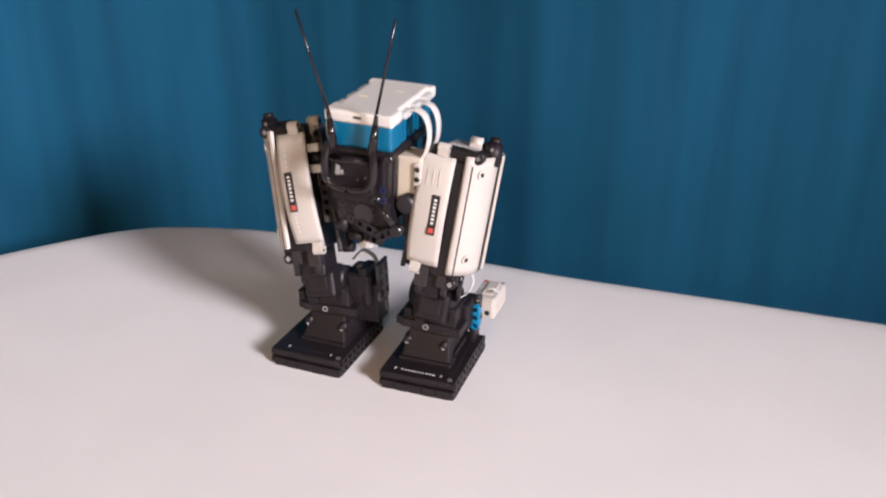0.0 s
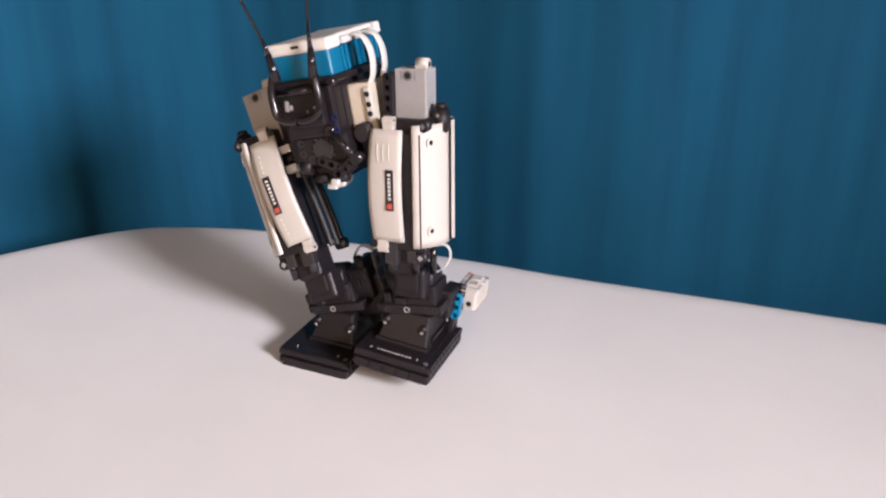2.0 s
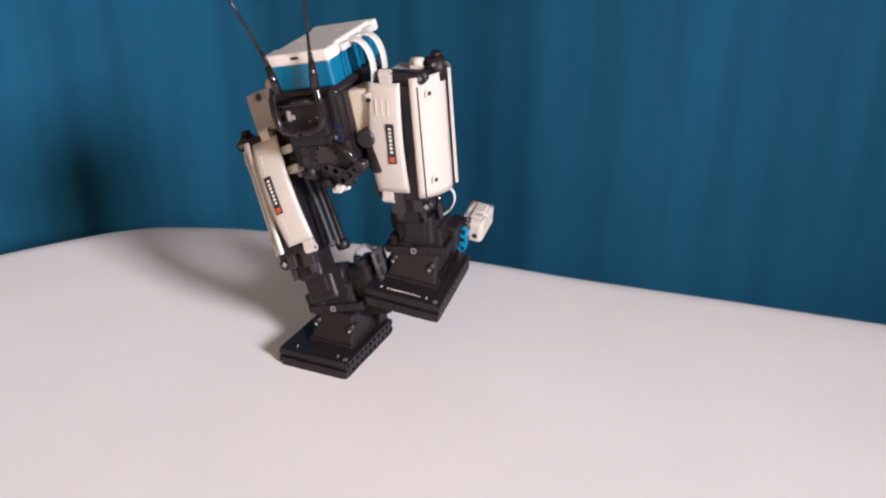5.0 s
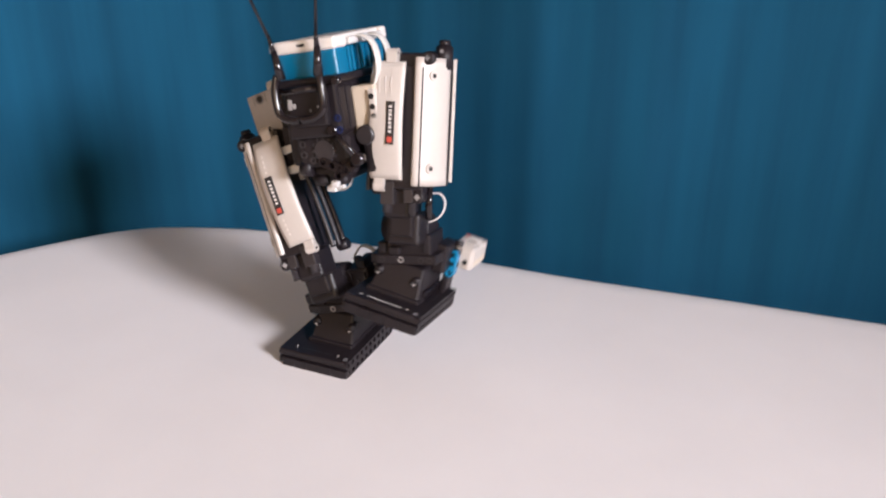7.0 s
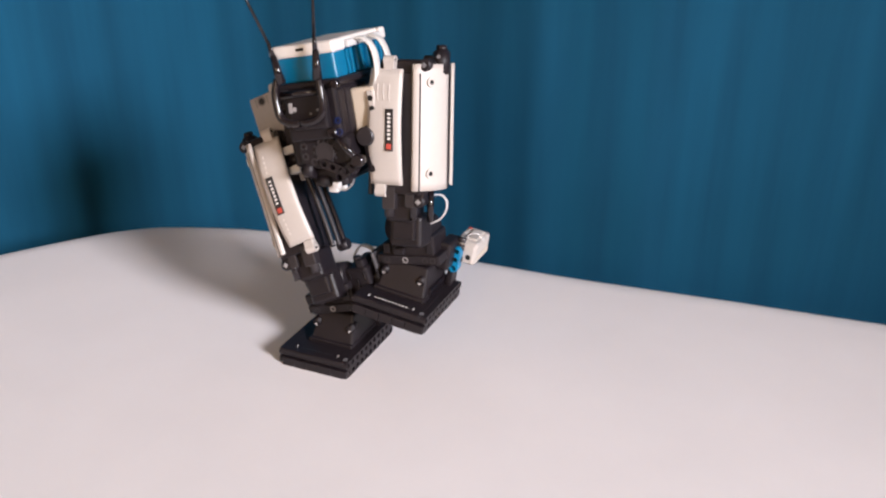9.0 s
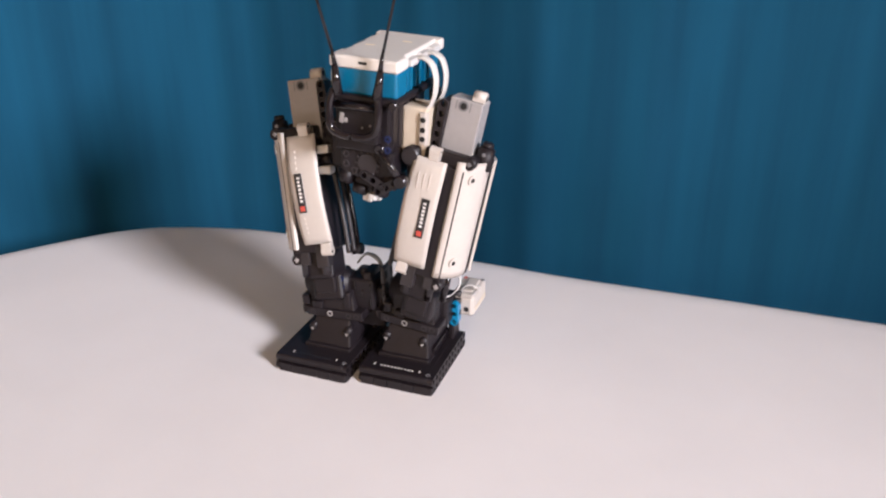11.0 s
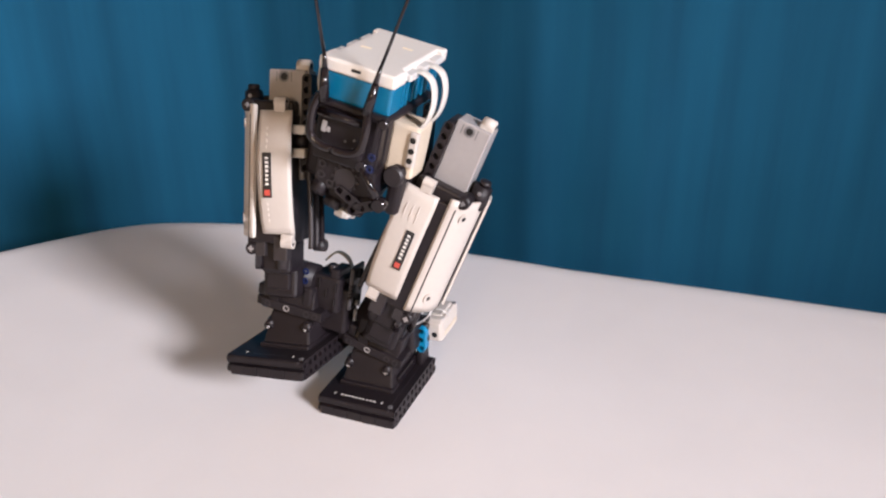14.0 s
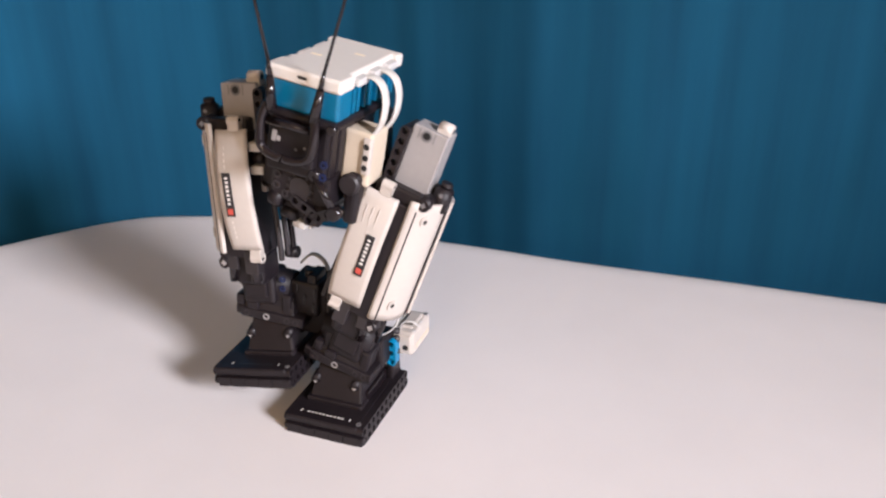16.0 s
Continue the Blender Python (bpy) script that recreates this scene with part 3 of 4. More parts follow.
    if s > 0:
        built("shin_cable", PLUG, thigh, "pale flat cable loop", (add_tube, [(1.6, 1.9, -7.2), (2.5, 2.7, -7.2), (3.0, 3.0, -7.8), (3.0, 3.0, -8.8), (2.5, 2.6, -9.7), (1.6, 1.9, -10.2)], 0.26, 8, 0.3, (0, 1, 0)))
        built("shin_plug", TEAL, thigh, "", (add_box, 0.9, 1.7, -1.95, -1.5, -7.6, -7.1, 0.1))
    return thigh


def make_foot(s):
    e = 0.0 if s > 0 else -0.3
    bm = bmesh.new()
    add_box(bm, -3.3 + e, 3.3, -5.1, 5.0, 0.25, 0.6, 0.06)
    foot = part("foot", bm, BLACK, robot, "flat black foot with ankle block")
    built("foot_plate", BLACK, foot, "smooth black top plate", (add_box, -4.0 + e, 3.55, -5.6, 5.3, 0.66, 1.52, 0.2, 3))
    for x in (-3.68 + e, 3.68 + (0.0 if s > 0 else -0.2)):
        for z in (0.06, 1.02):
            bm = bmesh.new()
            add_beam(bm, 11, M(x * (0.985 if z > 0.5 and x < 0 else 1), -0.15, z, 0, 0, 90), 1.0)
            part("side_beam", bm, BLACK, foot)
    for k in range(5):
        x = -3.1 + k * 1.5 + e * 0.5
        built("toe_block", BLACK, foot, "", (add_box, x - 0.735, x + 0.735, -5.82 - 0.03 * (k % 2), -4.6, -0.40, 0.58, 0.08))
    built("toe_corner", BLACK, foot, "", (add_box, 3.2, 4.18 if s > 0 else 3.98, -5.8, -4.9, -0.42, 0.54, 0.2))
    for x in (-2.5 + e, -1.5 + e, 1.5, 2.5):
        bm = bmesh.new()
        add_beam(bm, 9, M(x, 0.0, 0.04, 90, 0, 90), 0.9)
        part("sole_beam", bm, BLACK, foot)
    for y in (-3.9, 3.4):
        bm = bmesh.new()
        add_beam(bm, 3, M(0, y, 0.02, 90, 0, 0), 0.85)
        part("sole_link", bm, DARK, foot)
    built("sole_motor", DARK, foot, "", (add_box, -1.0, 1.0, -2.6, 2.4, -0.38, 0.4, 0.2, 3))
    built("sole_ring", PLUG, foot, "pale ring pin", (add_ring, M(0, -1.2, -0.43), 0.3, 0.44, 0.08, 20))
    built("sole_ring", MID, foot, "", (add_ring, M(0, 1.1, -0.43), 0.3, 0.6, 0.08, 20))
    built("heel_block", BLACK, foot, "", (add_box, -3.3 + e, 3.3, 4.5, 5.3, -0.40, 0.58, 0.12))
    t = bmesh.new()
    dashes(t, -2.1, 1.8, 0, 0, 0.19, 10, 0.34, M(0, -4.58, 1.528, -90), 5)
    if s > 0:
        part("toe_print", t, INK, foot, "white printed bars")
    else:
        part("toe_print", t, FAINT, foot, "faint grey printed bars")
    for x in (-2.72, 2.42):
        t = bmesh.new()
        add_box(t, x - 0.05, x + 0.05, -4.75, -4.40, 1.50, 1.53, 0)
        add_box(t, x - 0.02, x + (0.14 if x < 0 else -0.14), -4.44, -4.36, 1.50, 1.532, 0)
        part("toe_mark", t, INK, foot)
    t = bmesh.new()
    add_ring(t, M(3.45, -4.85, 1.5), 0.14, 0.26, 0.05, 16)
    part("pin_ring", t, MID, foot)
    # ankle
    o = 0.0 if s > 0 else 0.75
    built("ankle_base", BLACK, foot, "", (add_frustum, (-2.95 + o, 2.7 + o * 0.5, -2.7, 4.3), (-2.3 + o, 2.2 + o * 0.5, -1.2, 3.6), 1.45, 4.9, 0.22))
    built("ankle_plate", BLACK, foot, "", (add_box, -3.1 + o, 2.85 + o * 0.4, -2.9, 4.4, 1.4, 1.95, 0.2))
    built("ankle_side", GLOSSY, foot, "", (add_box, 2.3, 2.9, -1.3, 3.5, 1.5, 2.6, 0.15))
    built("heel_beam", BLACK, foot, "", (add_box, 2.9, 3.6, 3.0, 5.0, 1.4, 6.4, 0.2))
    for x in (-2.4 + o, 1.75 + o):
        t = bmesh.new()
        add_cross(t, M(x, -2.12, 3.35, 66), 0.2, 0.07, 0.04)
        part("axle_end", t, GREY, foot)
        built("axle_bush", BLACK, foot, "", (add_cyl, (x, -2.1, 3.33), (x, -0.9, 3.85), 0.46, None, 16, 0.08))
    if s > 0:
        built("ankle_arm", BLACK, foot, "", (add_box, 2.2, 3.6, 0.6, 3.8, 4.2, 7.4, 0.3))
        bm = bmesh.new()
        add_box(bm, 3.0, 5.65, 3.7, 8.2, 4.4, 6.9, 0.35, 3)
        add_box(bm, 4.0, 5.5, 3.45, 3.9, 4.5, 6.7, 0.25, 3)
        add_box(bm, 3.8, 5.2, 4.6, 7.6, 6.7, 7.1, 0.2)
        motor = part("ankle_motor", bm, WHITE, foot, "white ankle motor with round pin holes")
        built("pin_hole", HOLE_SHADE, motor, "", (add_cyl, (4.85, 3.42, 5.3), (4.85, 3.8, 5.3), 0.3))
        for x, y in ((3.4, 4.4), (5.35, 4.4), (3.4, 6.2), (5.35, 6.2), (5.35, 7.8)):
            built("pin_hole", PLUG if y < 7 else MID, motor, "", (add_cyl, (x, y, 6.7), (x, y, 6.92), 0.24))
        built("red_pin", RED, motor, "red pin end", (add_cyl, (3.4, 7.7, 6.7), (3.4, 7.7, 6.95), 0.22))
        built("motor_edge", CREAM, motor, "", (add_box, 5.58, 5.71, 4.3, 7.8, 4.9, 5.4, 0.05))
        for z in (4.9, 6.3, 7.2):
            built("motor_pin", DARK, foot, "", (add_cyl, (3.5, 3.3, z), (4.3, 3.3, z), 0.32, None, 12))
        bm = bmesh.new()
        add_beam(bm, 3, M(3.75, 2.95, 5.0, 0, 90, 0), 1.0)
        part("connector", bm, TEAL, foot, "azure three-hole connector")
        built("thin_wire", PLUG, foot, "", (add_tube, [(4.0, 4.4, 6.8), (4.3, 4.2, 7.6), (5.2, 4.4, 7.9), (6.0, 4.8, 7.1)], 0.07, 6))
    return foot


def make_ankle(s):
    """Ankle that rolls over the foot; its origin is on the roll axis, 5.4 studs over the sole."""
    bm = bmesh.new()
    o = 0.0 if s > 0 else 0.8
    add_box(bm, -3.1 + o, 3.5 + o, -1.85, 2.8, -0.5, 0.5, 0.12)
    add_box(bm, -3.8 + o, -2.8 + o, -1.6, 2.4, -0.5, 0.5, 0.2)
    add_frustum(bm, (-3.2 + o, 2.9 + o * 0.5, -1.6, 2.6), (-1.9 + o, 2.5 + o * 0.4, -0.7, 2.4), 0.4, 2.6, 0.15)
    ankle = part("ankle", bm, BLACK, robot, "black ankle that rolls over the foot")
    for x in (-2.4 + o, 1.9 + o, 2.8 + o):
        t = bmesh.new()
        add_ring(t, M(x, -1.86, 0, 90), 0.22, 0.34, 0.03, 16)
        part("bore", t, DARK, ankle)
    t = bmesh.new()
    add_ring(t, M(-0.3 if s > 0 else 0.5, -1.87, 0.03, 90), 0.22, 0.33, 0.06, 18)
    part("ring_pin", t, GREY, ankle, "pale ring pin")
    built("ankle_block", BLACK, ankle, "", (add_box, -2.3, 2.4, -1.3, 2.8, 0.4, 3.2, 0.4), (add_cyl, (-2.6, 0.2, 3.0), (2.6, 0.2, 3.0), 1.5, None, 24, 0.15))
    built("ankle_clip", BLACK, ankle, "", (add_box, -2.9, -2.0, -1.7, 0.5, 0.6, 1.8, 0.2))
    built("ankle_clip", BLACK, ankle, "", (add_box, -1.6, -0.4, -1.9, -1.0, 0.5, 1.3, 0.15))
    built("ankle_cheek", BLACK, ankle, "", (add_box, 1.9, 2.9, -1.5, 2.4, 0.5, 2.6, 0.25))
    if s < 0:
        built("ankle_motor", BLACK, ankle, "", (add_box, 2.2, 5.3, -0.5, 3.4, 0.2, 3.9, 0.35), (add_box, 2.0, 5.9, 0.4, 3.0, -2.2, 2.6, 0.3), (add_box, 4.0, 5.0, -0.3, 2.2, 3.6, 4.7, 0.2))
        built("motor_top", DARK, ankle, "", (add_cyl, (3.9, 0.6, 4.1), (3.9, 0.6, 4.9), 0.45, None, 16, 0.06))
        bm = bmesh.new()
        add_box(bm, 5.85, 6.3, 0.2, 2.8, 0.6, 5.2, 0.3, 3)
        cheek = part("side_cheek", bm, CHEEK, ankle, "dark grey perforated cheek")
        for z in (1.4, 2.8, 4.2):
            for y in (0.85, 2.1):
                built("slot", HOLE_SHADE, cheek, "", (add_box, 6.28, 6.32, y - 0.3, y + 0.3, z - 0.45, z + 0.45, 0.01))
        built("gear_rack", DARK, ankle, "", *[(add_box, 6.1, 6.4, -0.1, 0.25, z - 0.12, z + 0.12, 0.04) for z in (2.0, 2.4, 2.8, 3.2)])
        built("clear_clip", MID, ankle, "grey clip", (add_box, 6.25, 6.55, 1.2, 1.8, -0.8, 0.5, 0.12), (add_cyl, (6.3, 1.4, 1.2), (6.7, 1.4, 1.2), 0.3, None, 14, 0.05))
        for z, x in ((0.9, 3.0), (2.2, 4.0), (1.4, 4.9), (3.2, 3.2), (3.0, 5.0)):
            built("motor_rib", GLOSSY, ankle, "", (add_box, x - 0.08, x + 0.08, -0.68, -0.5, z - 0.5, z + 0.5, 0.04))
        built("ankle_cable", PLUG, ankle, "pale flat cable", (add_tube, [(1.8, 3.2, 4.0), (2.8, 3.6, 5.0), (4.2, 3.4, 4.6), (5.0, 3.0, 3.5)], 0.4, 8, 0.3, (0, 1, 0)))
        for z in (3.2, 4.2):
            built("blue_pin", PINBLUE, ankle, "dark blue pin", (add_ring, M(2.0, -1.3, z, 90), 0.14, 0.32, 0.1))
    return ankle


body = make_body()
thigh_l, thigh_r = make_thigh(-1), make_thigh(1)
motor_l, motor_r = make_hip_motor(-1), make_hip_motor(1)
foot_l, foot_r = make_foot(-1), make_foot(1)
ankle_l, ankle_r = make_ankle(-1), make_ankle(1)


# ---- the walk of the robot: seconds, metres, degrees ----
BODY_ROWS = [
    (0, -0.0489, 0.6881, 0.2057, -1.37, 1.61, -19.65),
    (0.5, -0.0479, 0.6914, 0.2438, -2.15, -0.09, -20.96),
    (1, -0.0462, 0.6920, 0.2487, -2.20, 0.51, -20.85),
    (1.5, -0.0462, 0.6920, 0.2487, -2.20, 0.51, -20.85),
    (1.65, -0.0462, 0.6920, 0.2487, -2.20, 0.51, -20.85),
    (2, -0.0897, 0.7085, 0.2500, -5.20, -12.30, -20.23),
    (2.5, -0.0872, 0.7026, 0.2507, -4.47, -11.93, -20.68),
    (3, -0.0870, 0.7021, 0.2511, -4.49, -12.28, -20.71),
    (3.5, -0.0872, 0.7033, 0.2504, -4.77, -12.08, -20.49),
    (4, -0.0870, 0.7021, 0.2507, -4.64, -12.00, -20.54),
    (4.25, -0.0870, 0.7021, 0.2507, -4.64, -12.00, -20.54),
    (6.2, -0.0940, 0.7006, 0.2463, 13.93, -9.80, -17.98),
    (6.5, -0.0940, 0.7006, 0.2463, 13.93, -9.80, -17.98),
    (6.68, -0.0940, 0.7006, 0.2463, 13.93, -9.80, -17.98),
    (7, -0.0856, 0.7023, 0.2501, -8.53, -10.98, -19.47),
    (7.22, -0.0829, 0.7289, 0.2466, -20.93, -10.16, -22.49),
    (7.5, -0.0829, 0.7289, 0.2466, -20.93, -10.16, -22.49),
    (8, -0.0828, 0.7272, 0.2468, -20.21, -9.45, -22.42),
    (8.12, -0.0828, 0.7272, 0.2468, -20.21, -9.45, -22.42),
    (8.5, -0.0870, 0.7126, 0.2462, -7.53, -11.93, -20.25),
    (9, -0.0867, 0.7101, 0.2466, -6.85, -11.56, -20.39),
    (9.25, -0.0867, 0.7101, 0.2466, -6.85, -11.56, -20.39),
    (10.6, -0.0432, 0.6920, 0.2447, -2.20, 2.00, -20.85),
    (11.27, -0.0432, 0.6920, 0.2447, -2.20, 2.00, -20.85),
    (11.5, -0.0118, 0.6793, 0.2479, -1.86, 13.37, -20.48),
    (12, -0.0141, 0.6849, 0.2466, -7.10, 12.74, -20.35),
    (12.18, -0.0252, 0.6808, 0.2474, -5.84, 9.99, -19.85),
    (12.3, -0.0528, 0.6707, 0.2494, -2.68, 3.13, -18.61),
    (12.5, -0.1064, 0.6511, 0.2534, 3.41, -10.14, -16.20),
    (13, -0.0931, 0.6687, 0.2510, -8.91, -10.30, -17.41),
    (13.3, -0.0833, 0.6561, 0.2523, -6.82, -6.20, -18.63),
    (13.42, -0.0655, 0.6332, 0.2547, -3.00, 1.24, -20.85),
    (13.5, -0.0486, 0.6114, 0.2569, 0.62, 8.31, -22.96),
    (14, -0.0437, 0.6182, 0.2538, -2.92, 11.72, -21.44),
    (14.3, -0.0611, 0.6325, 0.2514, -4.33, 6.65, -21.53),
    (14.5, -0.0784, 0.6469, 0.2490, -5.75, 1.58, -21.63),
    (14.75, -0.1362, 0.6268, 0.2509, -1.96, -10.65, -15.33),
    (15, -0.1274, 0.6299, 0.2506, -2.54, -8.78, -16.29),
    (15.5, -0.1043, 0.6402, 0.2459, -9.85, -5.36, -18.61),
    (16, -0.0745, 0.6039, 0.2477, -3.75, 8.87, -22.89),
]
THIGH_R_ROWS = [
    (0, 0.0065, 0.6712, 0.1490, -10.15, 6.92, -19.67),
    (0.5, 0.0033, 0.6672, 0.1522, -8.81, 5.30, -20.81),
    (1, 0.0034, 0.6669, 0.1523, -8.21, 6.21, -20.72),
    (1.5, 0.0034, 0.6669, 0.1523, -8.21, 6.21, -20.72),
    (1.65, 0.0034, 0.6669, 0.1523, -8.21, 6.21, -20.72),
    (2, -0.0260, 0.6713, 0.1720, -6.61, -3.09, -21.72),
    (2.5, -0.0255, 0.6741, 0.1995, -9.78, -3.73, -21.56),
    (3, -0.0261, 0.6786, 0.2170, -10.32, -4.39, -21.11),
    (3.5, -0.0261, 0.6802, 0.2165, -10.43, -4.24, -20.87),
    (4, -0.0260, 0.6773, 0.2173, -10.24, -4.34, -20.56),
    (4.25, -0.0260, 0.6773, 0.2173, -10.24, -4.34, -20.56),
    (6.2, -0.0258, 0.7062, 0.1912, 29.50, -2.90, -15.90),
    (6.5, -0.0258, 0.7062, 0.1912, 29.50, -2.90, -15.90),
    (6.68, -0.0258, 0.7062, 0.1912, 29.50, -2.90, -15.90),
    (7, -0.0262, 0.6836, 0.2176, -16.93, -2.96, -18.28),
    (7.22, -0.0236, 0.7091, 0.2183, -45.52, -4.92, -25.93),
    (7.5, -0.0236, 0.7091, 0.2183, -45.52, -4.92, -25.93),
    (8, -0.0236, 0.7090, 0.2180, -45.33, -4.72, -25.75),
    (8.12, -0.0236, 0.7090, 0.2180, -45.33, -4.72, -25.75),
    (8.5, -0.0274, 0.6919, 0.2116, -13.74, -4.00, -18.88),
    (9, -0.0269, 0.6894, 0.2120, -12.64, -3.56, -19.64),
    (9.25, -0.0269, 0.6894, 0.2120, -12.64, -3.56, -19.64),
    (10.6, -0.0020, 0.6669, 0.1490, -7.50, 10.20, -20.00),
    (11.27, -0.0020, 0.6669, 0.1490, -7.50, 10.20, -20.00),
    (11.5, 0.0157, 0.6702, 0.1392, -5.00, 23.11, -17.81),
    (12, 0.0139, 0.6707, 0.1390, -5.29, 21.97, -17.83),
    (12.18, 0.0079, 0.6675, 0.1424, -4.15, 19.08, -17.57),
    (12.3, -0.0070, 0.6594, 0.1509, -1.31, 11.83, -16.90),
    (12.5, -0.0360, 0.6439, 0.1673, 4.17, -2.17, -15.63),
    (13, -0.0339, 0.6425, 0.1851, -13.47, 0.05, -17.38),
    (13.3, -0.0297, 0.6340, 0.1776, -11.73, 4.23, -18.29),
    (13.42, -0.0220, 0.6184, 0.1639, -8.56, 11.82, -19.93),
    (13.5, -0.0147, 0.6036, 0.1509, -5.56, 19.03, -21.49),
    (14, -0.0147, 0.6104, 0.1433, -5.90, 21.30, -20.06),
    (14.3, -0.0239, 0.6175, 0.1466, -5.65, 15.94, -19.88),
    (14.5, -0.0330, 0.6247, 0.1499, -5.40, 10.59, -19.70),
    (14.75, -0.0676, 0.6144, 0.1873, -1.77, -3.69, -13.99),
    (15, -0.0623, 0.6160, 0.1816, -2.32, -1.51, -14.86),
    (15.5, -0.0530, 0.6097, 0.1621, -10.60, 6.72, -18.06),
    (16, -0.0415, 0.5913, 0.1418, -8.55, 19.30, -20.92),
]
THIGH_L_ROWS = [
    (0, -0.1165, 0.7023, 0.1556, -12.81, -10.67, -15.26),
    (0.5, -0.1107, 0.7066, 0.1523, -14.35, -11.61, -16.41),
    (1, -0.1095, 0.7071, 0.1520, -14.21, -10.85, -15.78),
    (1.5, -0.1095, 0.7071, 0.1520, -14.21, -10.85, -15.78),
    (1.65, -0.1095, 0.7071, 0.1520, -14.21, -10.85, -15.78),
    (2, -0.1329, 0.7111, 0.1463, -17.78, -24.73, -13.30),
    (2.5, -0.1310, 0.7083, 0.1476, -17.87, -24.58, -14.97),
    (3, -0.1308, 0.7076, 0.1480, -17.79, -24.58, -15.10),
    (3.5, -0.1309, 0.7080, 0.1477, -17.87, -24.63, -14.61),
    (4, -0.1308, 0.7079, 0.1478, -17.35, -24.34, -14.77),
    (4.25, -0.1308, 0.7079, 0.1478, -17.35, -24.34, -14.77),
    (6.2, -0.1322, 0.7205, 0.1418, -19.33, -25.41, -14.99),
    (6.5, -0.1322, 0.7205, 0.1418, -19.33, -25.41, -14.99),
    (6.68, -0.1322, 0.7205, 0.1418, -19.33, -25.41, -14.99),
    (7, -0.1305, 0.7093, 0.1469, -17.82, -24.07, -13.98),
    (7.22, -0.1329, 0.7186, 0.1425, -18.55, -24.41, -13.05),
    (7.5, -0.1329, 0.7186, 0.1425, -18.55, -24.41, -13.05),
    (8, -0.1328, 0.7192, 0.1421, -18.68, -24.18, -13.21),
    (8.12, -0.1328, 0.7192, 0.1421, -18.68, -24.18, -13.21),
    (8.5, -0.1310, 0.7157, 0.1435, -19.20, -25.23, -14.42),
    (9, -0.1306, 0.7156, 0.1436, -19.19, -25.05, -14.88),
    (9.25, -0.1306, 0.7156, 0.1436, -19.19, -25.05, -14.88),
    (10.6, -0.1095, 0.7071, 0.1520, -14.21, -10.85, -15.78),
    (11.27, -0.1095, 0.7071, 0.1520, -14.21, -10.85, -15.78),
    (11.5, -0.0917, 0.7088, 0.1611, -11.19, 1.14, -14.26),
    (12, -0.0960, 0.6987, 0.1621, -24.07, 0.33, -13.54),
    (12.18, -0.1019, 0.6954, 0.1602, -22.98, -2.74, -13.28),
    (12.3, -0.1166, 0.6871, 0.1554, -20.24, -10.42, -12.62),
    (12.5, -0.1451, 0.6710, 0.1462, -14.94, -25.26, -11.35),
    (13, -0.1408, 0.6697, 0.1491, -15.94, -22.89, -11.29),
    (13.3, -0.1362, 0.6635, 0.1533, -13.47, -18.57, -12.89),
    (13.42, -0.1279, 0.6524, 0.1609, -8.97, -10.71, -15.80),
    (13.5, -0.1199, 0.6417, 0.1682, -4.71, -3.25, -18.56),
    (14, -0.1209, 0.6338, 0.1907, -17.04, -1.27, -15.31),
    (14.3, -0.1332, 0.6413, 0.1740, -20.95, -6.68, -14.61),
    (14.5, -0.1456, 0.6488, 0.1574, -24.86, -12.09, -13.91),
    (14.75, -0.1775, 0.6305, 0.1461, -15.69, -25.39, -8.06),
    (15, -0.1726, 0.6333, 0.1478, -17.09, -23.36, -8.95),
    (15.5, -0.1608, 0.6428, 0.1486, -14.58, -17.69, -11.52),
    (16, -0.1472, 0.6255, 0.1783, -7.16, -3.67, -17.48),
]
